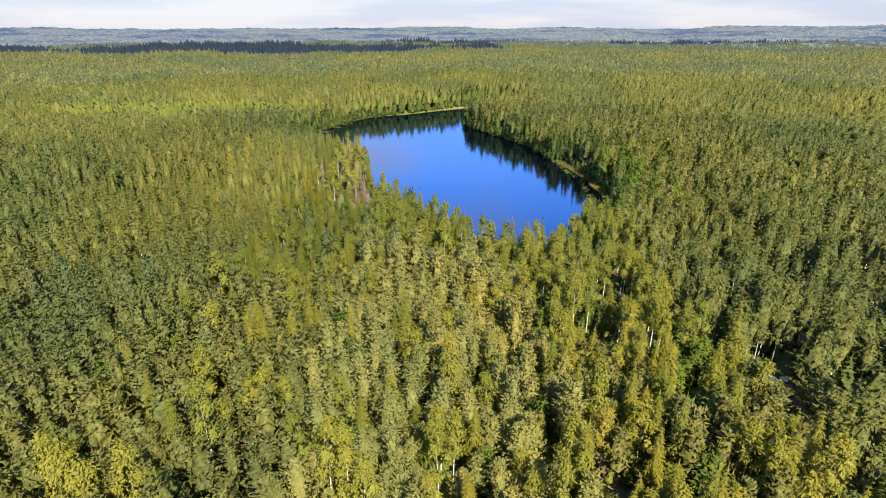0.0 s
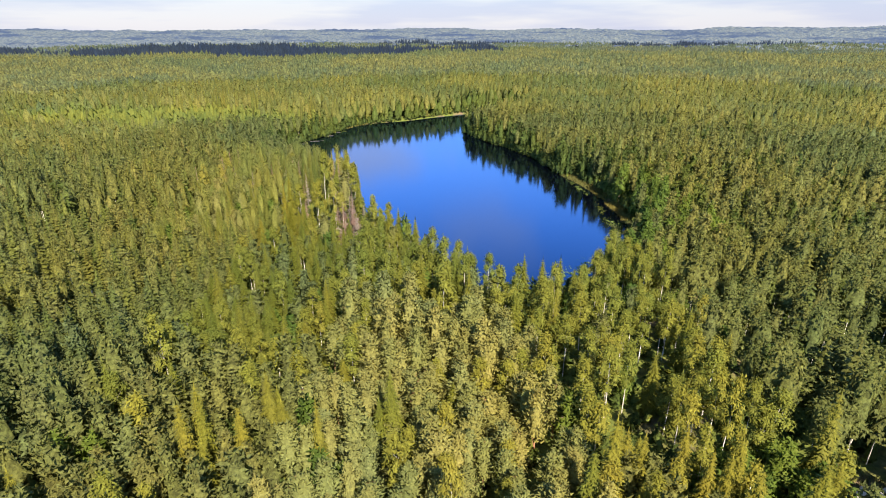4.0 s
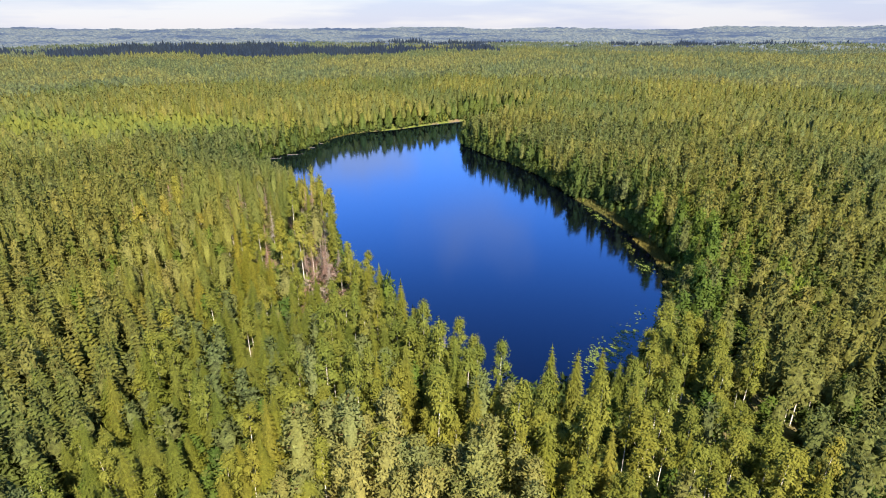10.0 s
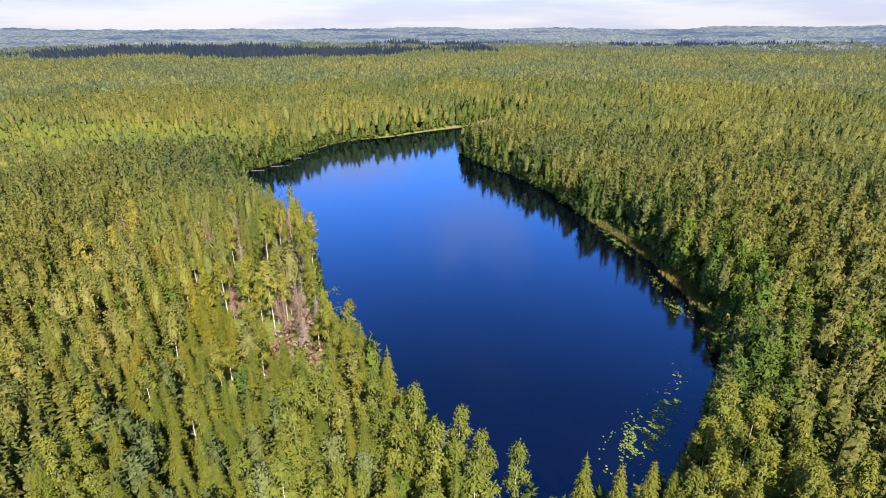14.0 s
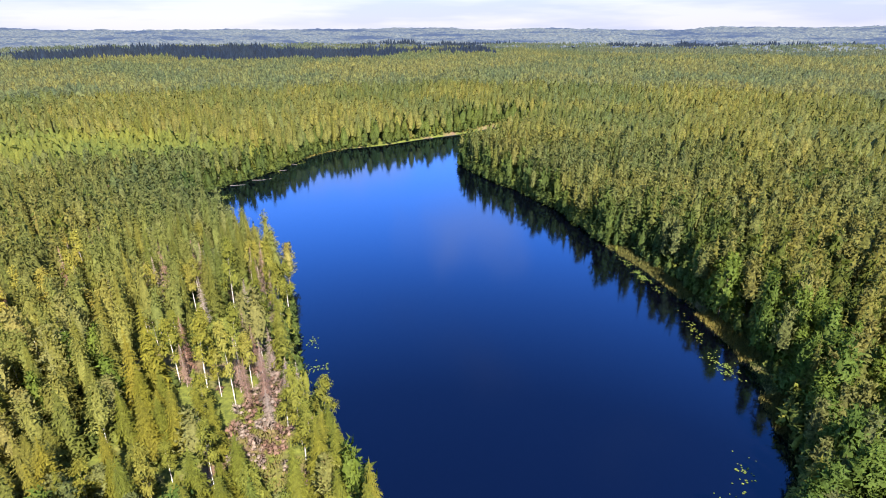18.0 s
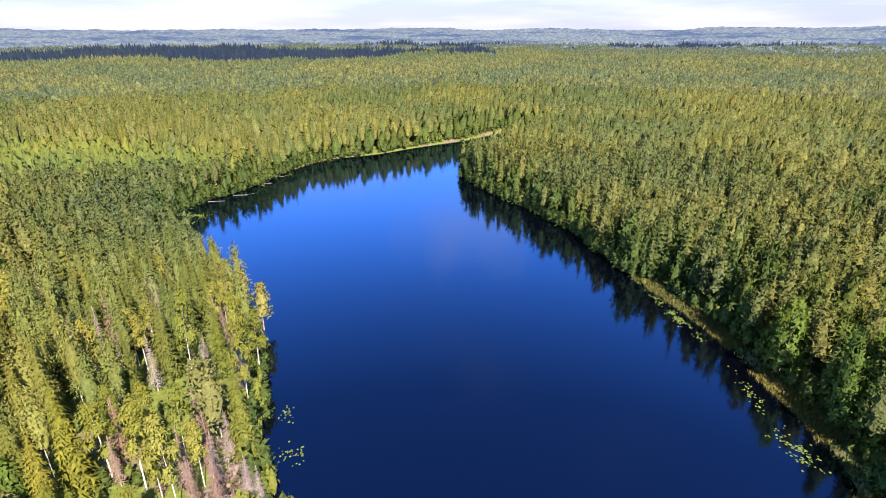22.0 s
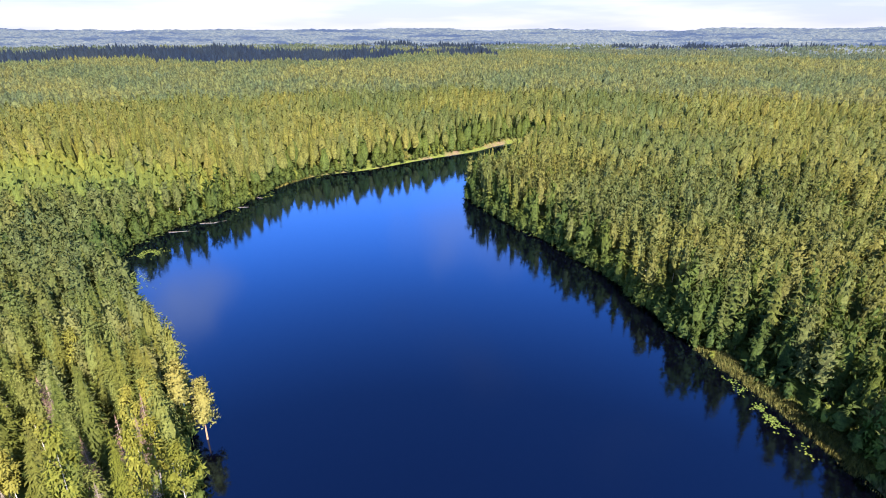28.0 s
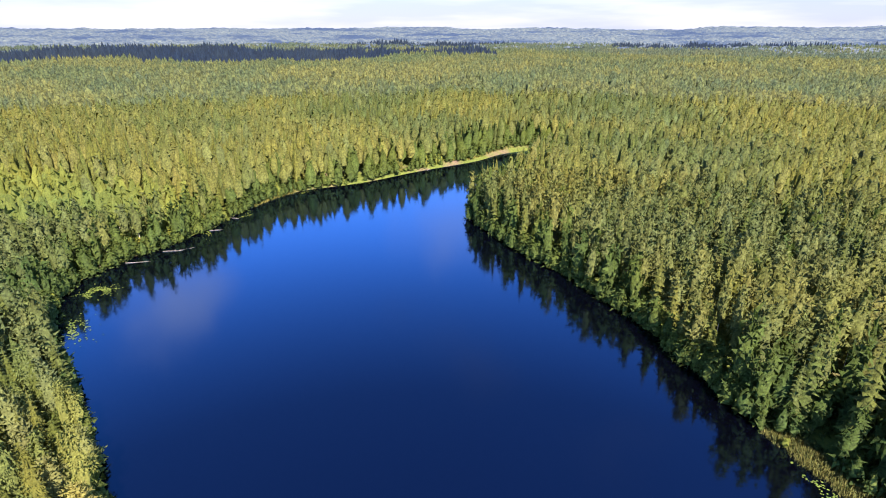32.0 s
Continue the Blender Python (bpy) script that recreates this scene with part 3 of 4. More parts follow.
def leafy(seed, h=15.0, r=1.7, lod=0, base=0.34, count=240, size=0.62, hang=0.6, round_top=1.0, limbs=9):
    """A deciduous tree: limbs and a ragged crown of leaf sprays, with gaps."""
    rng, crown, wood = np.random.RandomState(seed), Soup(), Soup()
    bend = rng.normal(0, 0.4, 2)
    axis = lambda z: np.array([bend[0] * (z / h) ** 2, bend[1] * (z / h) ** 2, z])
    reach = lambda t: r * math.sin(3.1416 * (0.14 + 0.80 * t) ** round_top) ** 0.85 * (1.18 - 0.5 * t)
    at = lambda t: h * (base + (1 - base) * t)
    if lod <= 1:
        stops, sides = ((-0.02, 0.3, 0.6, 0.96), 6) if lod == 0 else ((-0.02, 0.75), 3)
        tube(wood, [axis(h * t) for t in stops], np.linspace(0.115, 0.022, len(stops)) * h / 15, sides, 0)
    if lod in (0.25, 0.5, 1, 1.5):
        core = 0.45 if lod < 0.5 else 0.58 if lod < 1.5 else 0.9
        hull(crown, rng, axis, [(at(t), reach(t) * core) for t in (0.06, 0.34, 0.64, 0.88)], 5, 0.3, h * 0.97, h * (base + 0.02))
    elif lod == 2:
        hull(crown, rng, axis, [(at(t), r * q) for t, q in ((0.2, 0.85), (0.55, 1.05), (0.85, 0.66))], 5, 0.34, h, h * base)
    elif lod == 3:
        hull(crown, rng, axis, [(at(0.45), r * 1.4)], 5, 0.35, h, h * base)
    if lod >= 2:
        return crown, wood
    n, grow = {0: (int(count * 2.1), 1.0), 0.25: (int(count * 1.5), 1.0), 0.5: (int(count * 0.5), 1.6), 1: (count // 5, 2.1), 1.5: (count // 18, 2.4)}[lod]
    lobes = []
    for i in range(limbs):
        t = (i + rng.uniform(0, 0.9)) / limbs
        a = i * 2.4 + rng.uniform(-0.5, 0.5)
        R = reach(t) * rng.uniform(0.45, 0.85)
        c = axis(at(t * 0.97)) + np.array([math.cos(a) * R, math.sin(a) * R, 0])
        lobes.append(c)
        if lod == 0:
            root = axis(max(c[2] - 1.1 * R - 0.4, h * 0.2))
            side = np.array([-math.sin(a), math.cos(a), 0]) * 0.05
            wood.add([root - side, root + side, c], [(0, 1, 2)], 1)
            lump = lambda z, c=c: c + np.array([0, 0, z])
            hull(crown, rng, lump, [(0, r * 0.3)], 5, 0.3, r * 0.4, -r * 0.4)
    lobes = np.array(lobes + [axis(h * 0.97)])
    pick = lobes[rng.randint(0, len(lobes), n)]
    spread = rng.normal(size=(n, 3))
    spread /= np.linalg.norm(spread, axis=1)[:, None]
    c = pick + spread * (0.35 + 0.65 * rng.rand(n, 1)) * r * np.array([0.58, 0.58, 0.8])
    away = c - np.stack([axis(z) for z in c[:, 2]])
    away /= np.maximum(np.linalg.norm(away, axis=1), 1e-6)[:, None]
    drop = np.array([0, 0, -hang])
    strands(crown, rng, c, spread * 0.55 + rng.normal(0, 0.35, (n, 3)) + drop, size * 1.08 * grow, size * 0.62 * grow, spread * 0.6 + away * 0.8 + (0, 0, 0.35))
    return crown, wood


BULGE = {"pine": (0.5, 0.3, 0.3), "spruce": (0.25, 0.12, 2.2), "dead_spruce": (0.3, 0.2, 0.5), "dark_spruce": (0.25, 0.12, 0.5)}


def crown_arrays(kind, crown, seed, h, lod=0):
    v, f, m = crown.arrays()
    heart, rise, own = BULGE.get(kind, (0.55, 0.4, 0.3))
    f, vn = leafy_normals(v, f, heart * h, rise, own + 0.2, seed, {0: 1.0, 1: 1.0, 1.5: 1.2}.get(lod, 1.6))
    return v, f, m, vn


def wood_arrays(wood):
    v, f, m = wood.arrays()
    vn = np.stack([v[:, 0], v[:, 1], 0 * v[:, 2] + 0.05], 1)
    return v, f, m, vn / np.linalg.norm(vn, axis=1)[:, None]


def mesh_from(name, v, f, m, materials, tint, vn):
    me = bpy.data.meshes.new(name)
    me.vertices.add(len(v))
    me.vertices.foreach_set("co", np.ascontiguousarray(v, dtype=np.float32).ravel())
    me.loops.add(len(f) * 3)
    me.loops.foreach_set("vertex_index", np.ascontiguousarray(f, dtype=np.int32).ravel())
    me.polygons.add(len(f))
    me.polygons.foreach_set("loop_start", np.arange(0, len(f) * 3, 3, dtype=np.int32))
    for mat in materials:
        me.materials.append(mat)
    me.polygons.foreach_set("material_index", np.ascontiguousarray(m, dtype=np.int32))
    me.attributes.new("tint", "FLOAT", "POINT").data.foreach_set("value", np.ascontiguousarray(tint, dtype=np.float32))
    me.update(calc_edges=True)
    me.polygons.foreach_set("use_smooth", np.ones(len(f), bool))
    me.normals_split_custom_set_from_vertices(vn.tolist())
    return me


# kind: maker, materials (crown, wood), own height, words
KINDS = {
    "pine": (lambda s, l: pine(s, 16, 3.25, l, 0.33), M_PINE, M_PINEBARK, 16, "grey-green Scots pine with a reddish trunk", "pine tree"),
    "spruce": (lambda s, l: spruce(s, 17, 3.0, l), M_SPRUCE, M_SPRUCEBARK, 17, "yellow-green conical spruce with drooping branches", "spruce tree"),
    "birch": (lambda s, l: leafy(s, 16.5, 2.2 if l == 0 else 2.6, l, 0.42 if l == 0 else 0.34, 560, 0.46, 0.6), M_BIRCH, M_BIRCHBARK, 16, "light green slender birch with a white trunk", "birch tree"),
    "alder": (lambda s, l: leafy(s, 10, 2.6, l, 0.12, 300, 0.72, 0.0, 0.85, 12), M_BROAD, M_SPRUCEBARK, 10, "deep green bushy broadleaf tree", "broadleaf tree"),
    "yellow_birch": (lambda s, l: leafy(s, 15, 2.0, l, 0.48, 460, 0.48, 0.5), M_YELLOW, M_BIRCHBARK, 15, "birch with yellowing leaves and a white trunk", "birch tree"),
    "dead_spruce": (lambda s, l: spruce(s, 15, 2.2, min(l, 1), True), M_RED, M_DEADBARK, 15, "dead spruce with bare reddish-grey twigs", "dead tree"),
    "sapling": (lambda s, l: leafy(s, 9, 1.5, l, 0.05, 150, 0.6, 0.3, 1.0, 7), M_BIRCH, M_BIRCHBARK, 9, "bright green young birch sapling", "young tree"),
    "dry_bush": (lambda s, l: leafy(s, 4, 1.6, l, 0.05, 170, 0.27, -0.2, 0.9, 6), M_RED, M_DEADBARK, 4, "reddish-brown dry bush of dead twigs", "dry bush"),
    "dark_spruce": (lambda s, l: spruce(s, 18, 3.2, l), M_CLOUDSHADE, M_SPRUCEBARK, 20, "spruce of a distant ridge, coloured as if in cloud shadow", "spruce tree"),
}
NAMES = list(KINDS)
SHAPES = 6


# ---- where the trees stand ----
CLEARINGS = [(-35, 227, 5.5, 15), (-26, 211, 6, 9), (72, 100, 9, 5), (68, 89, 5, 7), (88, 90, 7, 8), (-106, 180, 6, 6), (-97, 166, 5, 6), (-27, 141, 2.5, 4), (28, 130, 2.5, 5), (-112, 172, 4, 4)]


def scatter(step, x0, x1, y0, y1, seed):
    r = np.random.RandomState(seed)
    a, b = np.meshgrid(np.arange(x0, x1, step), np.arange(y0, y1, step * 0.9), indexing="ij")
    a = a + (np.arange(a.shape[1]) % 2) * step * 0.5 + r.uniform(-0.46, 0.46, a.shape) * step
    b = b + r.uniform(-0.46, 0.46, b.shape) * step
    return a.ravel(), b.ravel()


def choose(x, y, d, r):
    """The kind of tree that grows at each place, from the stands of the plan."""
    n = len(x)
    w = np.zeros((n, len(NAMES)))
    col = {k: i for i, k in enumerate(NAMES)}

    def stand(mask, **parts):
        w[mask] = 0
        for k, v in parts.items():
            w[mask, col[k]] = v

    mixed = waves(x, y, 130, 21)
    far = waves(x, y, 300, 22)
    stand(mixed >= -2, pine=0.42, spruce=0.30, birch=0.24, alder=0.04)
    stand(mixed > 0.35, pine=0.2, spruce=0.55, birch=0.22, alder=0.03)
    stand(mixed < -0.45, pine=0.66, spruce=0.14, birch=0.18, alder=0.02)
    stand((far > 0.5) & (y > 560), pine=0.25, spruce=0.25, birch=0.5)
    stand((x < 24) & (y < 132), pine=0.76, birch=0.13, spruce=0.08, alder=0.03)
    stand((x > 20) & (x < 60) & (y < 92), pine=0.3, spruce=0.48, birch=0.14, alder=0.08)
    stand((x >= 60) & (y < 92), pine=0.66, spruce=0.16, birch=0.12, alder=0.06)
    stand((x > 24 + (y - 100) * -0.1) & (x < 125) & (y > 104) & (y < 190), birch=0.78, spruce=0.1, pine=0.06, alder=0.06)
    stand((x > 40) & (x < 75) & (y > 92) & (y < 106), alder=0.55, birch=0.25, spruce=0.2)
    stand((x <= 18) & (x > -28) & (y > 132) & (y < 200), birch=0.5, spruce=0.2, pine=0.16, sapling=0.12, alder=0.02)
    stand(((x + 6) / 22) ** 2 + ((y - 141) / 15) ** 2 < 1, pine=0.8, birch=0.14, spruce=0.06)
    stand((x < -26) & (y > 132) & (y < 235), spruce=0.62, birch=0.2, pine=0.14, alder=0.04)
    stand((x < -26) & (y >= 235) & (y < 345), spruce=0.42, birch=0.36, pine=0.16, alder=0.04, yellow_birch=0.02)
    stand((x < -48) & (x > -112) & (y > 262) & (y < 300), birch=0.44, spruce=0.22, yellow_birch=0.10, dead_spruce=0.19, pine=0.05)
    stand((x < -22) & (d < 26) & (y > 212) & (y < 292), birch=0.34, dead_spruce=0.30, spruce=0.20, yellow_birch=0.08, pine=0.08)
    stand((x > 55) & (x < 200) & (y > 190) & (y < 420), pine=0.44, alder=0.2, spruce=0.24, birch=0.12)
    stand((d < 12) & (x > 15) & (y > 195), alder=0.66, birch=0.14, pine=0.08, spruce=0.12)
    # dark alder favoured on the east shore, standing in for cloud shade there
    stand((d < 28) & (x > 60) & (y > 195) & (y < 340), alder=0.62, birch=0.06, pine=0.14, spruce=0.18)
    stand((d < 9) & (y > 365) & (x < 15), alder=0.48, birch=0.34, pine=0.14, spruce=0.04)
    stand((d >= 6) & (x > 20) & (x < 120) & (y > 340) & (y < 480), pine=0.72, birch=0.14, spruce=0.1, alder=0.04)
    stand(((x + 215) / 118) ** 2 + ((y - 455) / 38) ** 2 < 1, sapling=0.96, pine=0.03, spruce=0.01)
    stand((np.abs(x + 215) < 130) & (y > 491) & (y < 520), spruce=0.6, pine=0.4)
    w[(y > 620) | (np.abs(x) > 420), col["alder"]] = 0
    # three stands coloured as if cloud shadows lay on the far ridges
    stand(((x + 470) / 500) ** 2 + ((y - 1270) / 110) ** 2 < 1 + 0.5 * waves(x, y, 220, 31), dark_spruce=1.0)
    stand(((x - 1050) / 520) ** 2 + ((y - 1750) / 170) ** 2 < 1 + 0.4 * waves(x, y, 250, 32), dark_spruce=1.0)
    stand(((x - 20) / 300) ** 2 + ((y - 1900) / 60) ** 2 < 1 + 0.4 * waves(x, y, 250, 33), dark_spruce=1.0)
    c = np.cumsum(w, 1)
    c /= c[:, -1:]
    return (r.rand(n)[:, None] > c).sum(1)


def plant(step, x0, x1, y0, y1, seed, near, far, keep):
    """Trees on a jittered net whose way to the camera's line lies between near and far metres."""
    r = np.random.RandomState(seed)
    x, y = scatter(step, x0, x1, y0, y1, seed)
    line = np.hypot(x, y - np.clip(y, 0, 243))
    ahead = (np.abs(x - 0.02 * y) < 0.87 * (y + 48)) & (y > 28)
    ok = (line >= near) & (line < far) & (ahead if keep else ~ahead)
    x, y = x[ok], y[ok]
    d = from_shore(x, y)
    ok = (d > np.where(y > 325, 0.5, 1.2)) & ~((x > -40) & (x < 40) & (y < 325) & (d < 2.0)) & ~((x > 60) & (y > 230) & (y < 330) & (d < 4.2)) & ~((x > 9) & (x < 42) & (y > 160) & (y < 205) & (d < 11))
    for cx, cy, rx, ry in CLEARINGS:
        ok &= ((x - cx) / rx) ** 2 + ((y - cy) / ry) ** 2 > 1
    thin = (x < -22) & (x > -75) & (y > 212) & (y < 300) & (d < 45)
    belt_b = thin | ((x > 22) & (x < 125) & (y > 104) & (y < 165))
    ok &= r.rand(len(x)) < np.where(thin, 0.5, np.where(belt_b, 0.62, 0.97 if step < 4.5 else 1.0))
    x, y, d = x[ok], y[ok], d[ok]
    kind = choose(x, y, d, r)
    tall = 1 + (0.18 if step < 4.5 else 0.13) * r.randn(len(x)).clip(-1.8, 1.8) + 0.07 * waves(x, y, 80, 41)
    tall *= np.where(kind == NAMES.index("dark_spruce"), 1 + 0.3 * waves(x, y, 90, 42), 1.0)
    young = ((x + 215) / 118) ** 2 + ((y - 455) / 38) ** 2 < 1
    leaf_y = young & (kind == NAMES.index("sapling"))
    tall *= np.where(leaf_y, 1.4, 1.0)
    tall *= np.where((np.abs(x + 215) < 130) & (y > 491) & (y < 512), 1.2, 1.0)
    tall *= np.where((x < -60) & (y > 300) & (y < 425), 0.86, 1.0)
    tall *= np.where((kind == NAMES.index("alder")) & (y > 200), 1.3, 1.0)
    tall *= np.where((x < -26) & (y > 132) & (y < 235), 0.82, 1.0)
    tall *= np.where((y < 125) & (kind == NAMES.index("pine")), 0.84, 1.0) * (0.94 + 0.2 * smooth(y, 200, 260))
    wide_by = r.uniform(0.8, 1.22, len(x)) / tall ** 0.3 * (0.98 if step < 5.4 else 1.1) * np.where(leaf_y, 1.5, 1.0)
    return x, y, land(x, y, d), kind, tall, wide_by, r.uniform(0, 6.28, len(x)), r.rand(len(x)), r.randint(0, SHAPES, len(x))


TEMPLATES = {}


def template(kind, lod, shape):
    key = (kind, lod, shape)
    if key not in TEMPLATES:
        crown, wood = KINDS[kind][0](shape * 7 + 3, lod)
        v, f, m, vn = crown_arrays(kind, crown, shape, KINDS[kind][3], lod)
        if wood.v:
            wv, wf, wm, wn = wood_arrays(wood)
            v, f, m, vn = np.concatenate([v, wv]), np.concatenate([f, wf + len(v)]), np.concatenate([m, 0 * wm + 1]), np.concatenate([vn, wn])
        TEMPLATES[key] = (v, f, m, vn)
    return TEMPLATES[key]


def mass(name, label, trees, lod, kind_no, leaf=None):
    """All trees of one kind in a stretch of wood too large to count, as one object."""
    x, y, z, kind, tall, wide, turn, tint, shape = trees
    V, F, M, T, N, n = [], [], [], [], [], 0
    for s in range(SHAPES):
        pick = np.where((kind == kind_no) & (shape == s))[0]
        if not len(pick):
            continue
        v, f, m, vn = template(NAMES[kind_no], lod, s)
        c, sn = np.cos(turn[pick])[:, None], np.sin(turn[pick])[:, None]
        w, t = (wide[pick] * tall[pick] ** 0.5)[:, None], tall[pick][:, None]
        P = np.stack([(v[:, 0] * c - v[:, 1] * sn) * w + x[pick][:, None], (v[:, 0] * sn + v[:, 1] * c) * w + y[pick][:, None], v[:, 2] * t + z[pick][:, None] - 0.05], 2)
        N.append(np.stack([vn[:, 0] * c - vn[:, 1] * sn, vn[:, 0] * sn + vn[:, 1] * c, np.broadcast_to(vn[:, 2], (len(pick), len(v)))], 2).reshape(-1, 3))
        k = len(pick)
        V.append(P.reshape(-1, 3))
        F.append((f[None] + (n + np.arange(k) * len(v))[:, None, None]).reshape(-1, 3))
        M.append(np.tile(m, k))
        T.append(np.repeat(tint[pick], len(v)))
        n += k * len(v)
    if not V:
        return None
    spec = KINDS[NAMES[kind_no]]
    ob = new(name, mesh_from(name, np.concatenate(V), np.concatenate(F), np.concatenate(M), [leaf or spec[1], spec[2]], np.concatenate(T), np.concatenate(N)))
    return tagged(ob, label, "forest", kind="stuff")


NEAR, MIDDLE, BROAD, WIDE = 128, 245, 480, 640
close = plant(4.25, -220, 220, 20, 480, 101, 0, NEAR, True)
middle = plant(4.9, -560, 560, 20, 620, 102, NEAR, MIDDLE, True)
broad = plant(4.8, -800, 800, 20, 760, 107, MIDDLE, BROAD, True)
wide = plant(4.7, -1000, 1000, 20, 920, 103, BROAD, WIDE, True)
distant = plant(5.8, -1500, 1500, 200, 1450, 104, WIDE, 1150, True)
farthest = plant(8.0, -1900, 1900, 400, 2060, 106, 1150, 1700, True)
behind = plant(5.9, -260, 260, -200, 260, 105, 0, 300, False)

# trees standing close by are things of their own
LIMIT = {"pine": 290, "spruce": 290, "birch": 290, "alder": 160, "yellow_birch": 60, "dead_spruce": 80, "sapling": 120, "dry_bush": 0, "dark_spruce": 0}
PROTO = {}


def proto(kind, shape):
    key = (kind, shape)
    if key not in PROTO:
        make, leaf, wood_m, h, label, category = KINDS[kind]
        crown, wood = make(shape * 7 + 3, 0)
        v, f, m, vn = crown_arrays(kind, crown, shape, h)
        wv, wf, wm, wn = wood_arrays(wood)
        parts = [("trunk", mesh_from(kind + "_trunk", wv, wf, np.zeros(len(wf), int), [wood_m], np.zeros(len(wv)), wn))]
        parts.append(("crown", mesh_from(kind + "_crown", v, f, m, [leaf], np.full(len(v), shape / SHAPES), vn)))
        PROTO[key] = parts
    return PROTO[key]


def tree(kind, x, y, z, tall, wide_by, turn, shape, label=""):
    parts = proto(kind, shape)
    root = new(kind + "_tree" if kind in ("pine", "alder") else kind)
    root.matrix_basis = Matrix.LocRotScale((x, y, z - 0.05), Euler((0, 0, turn)), (wide_by * tall ** 0.5, wide_by * tall ** 0.5, tall))
    for part_name, me in parts:
        p = new(part_name, me)
        p.parent = root
    spec = KINDS[kind]
    return tagged(root, label or spec[4], spec[5], "trees of the " + spec[5].split()[0] + " wood")


SINGLE = [("spruce", 23.5, 172.5, 1.02), ("spruce", 28.5, 171.0, 1.0), ("spruce", 33.5, 171.5, 1.0), ("spruce", 38.5, 174, 0.72), ("sapling", 19, 171, 0.9), ("sapling", 17, 168, 0.8), ("alder", 36, 169, 0.6), ("sapling", 25, 166, 0.9), ("sapling", 31, 166, 0.8), ("birch", 41, 172, 0.8), ("birch", 20, 164, 0.75), ("spruce", 12, 168, 0.7), ("birch", 13.5, 176.5, 0.95), ("birch", 4.5, 184.5, 1.0), ("birch", 7.5, 181, 0.85),
          ("dead_spruce", 1.5, 183, 0.95), ("dead_spruce", -38, 242, 0.9), ("dead_spruce", -39.5, 236, 0.85), ("dead_spruce", -33, 229, 0.7), ("dead_spruce", -44, 251, 1.05), ("dead_spruce", -41, 247, 0.95), ("dead_spruce", -49, 268, 1.05), ("dead_spruce", -62, 271, 1.0), ("dead_spruce", -79, 276, 1.05), ("dead_spruce", -58, 283, 0.95), ("dead_spruce", -36, 237, 1.05), ("yellow_birch", -41, 243, 0.95), ("yellow_birch", -26, 228, 0.9),
          ("pine", -46, 299, 0.98), ("pine", -52, 303, 1.02), ("yellow_birch", -71, 281, 1.05), ("yellow_birch", -68, 279, 1.0), ("alder", -16, 73, 1.0), ("alder", -20, 75, 0.9), ("alder", 56, 100, 1.0), ("alder", 59, 103, 0.95), ("alder", -60, 104, 1.0)]
r_one = np.random.RandomState(77)
for kind_s, sx, sy, st in SINGLE:
    tree(kind_s, sx, sy, float(land(np.array([sx]), np.array([sy]))[0]), st, 1.0, r_one.uniform(0, 6.28), int(r_one.randint(SHAPES)))

# bushes that lean over the water's edge
r_edge = np.random.RandomState(55)
belt = np.repeat(spline(SHORE, 14), 2, 0)
belt = belt + r_edge.uniform(-5.5, 5.5, belt.shape)
d_e = from_shore(belt[:, 0], belt[:, 1])
belt = belt[(d_e > 0.3) & (d_e < 6) & ((d_e > 3.4) | (belt[:, 0] < 60) | (belt[:, 1] > 330) | (belt[:, 1] < 236))]
over = np.repeat(spline(SHORE, 12), 2, 0)
over = over[over[:, 1] > 325]
over = over + r_edge.uniform(-2.2, 2.2, over.shape)
d_o = from_shore(over[:, 0], over[:, 1])
over = over[(d_o > -0.5) & (d_o < 1.9)]
belt = np.concatenate([belt, over])
n_e = len(belt)
edge_kind = np.where(r_edge.rand(n_e) < np.where(belt[:, 1] > 325, 0.92, 0.6), NAMES.index("alder"), NAMES.index("sapling"))
edge_trees = (belt[:, 0], belt[:, 1], land(belt[:, 0], belt[:, 1]), edge_kind, r_edge.uniform(0.2, 0.85, n_e), r_edge.uniform(0.8, 1.25, n_e), r_edge.uniform(0, 6.28, n_e), r_edge.rand(n_e), r_edge.randint(0, SHAPES, n_e))
for k_no in (NAMES.index("alder"), NAMES.index("sapling")):
    ob_e = mass("shore_bushes", "low green bushes crowding the lake shore", edge_trees, 1, k_no, M_BROAD_WOOD if k_no == NAMES.index("alder") else None)

# low bright bushes between the trunks
ux, uy = scatter(4.6, -120, 130, 45, 330, 91)
ud = from_shore(ux, uy)
u_ok = (ud > 3) & ~((ux > -46) & (ux < -16) & (uy > 198) & (uy < 246)) & (np.abs(ux) < 0.8 * (uy + 45)) & ((waves(ux, uy, 24, 92) > -0.05) | ((ux > 22) & (uy > 100) & (uy < 165)))
for cx, cy, rx, ry in CLEARINGS:
    u_ok &= ((ux - cx) / rx) ** 2 + ((uy - cy) / ry) ** 2 > 1
ux, uy, ud = ux[u_ok], uy[u_ok], ud[u_ok]
r_u, n_u = np.random.RandomState(93), int(u_ok.sum())
low = (ux, uy, land(ux, uy, ud), np.where(r_u.rand(n_u) < 0.5, NAMES.index("alder"), NAMES.index("sapling")), r_u.uniform(0.2, 0.55, n_u), r_u.uniform(0.9, 1.4, n_u), r_u.uniform(0, 6.28, n_u), r_u.rand(n_u), r_u.randint(0, SHAPES, n_u))
for k_no in (NAMES.index("alder"), NAMES.index("sapling")):
    mass("undergrowth_bushes", "bright green bushes under the trees", low, 1, k_no, M_BROAD_WOOD if k_no == NAMES.index("alder") else M_YOUNG)

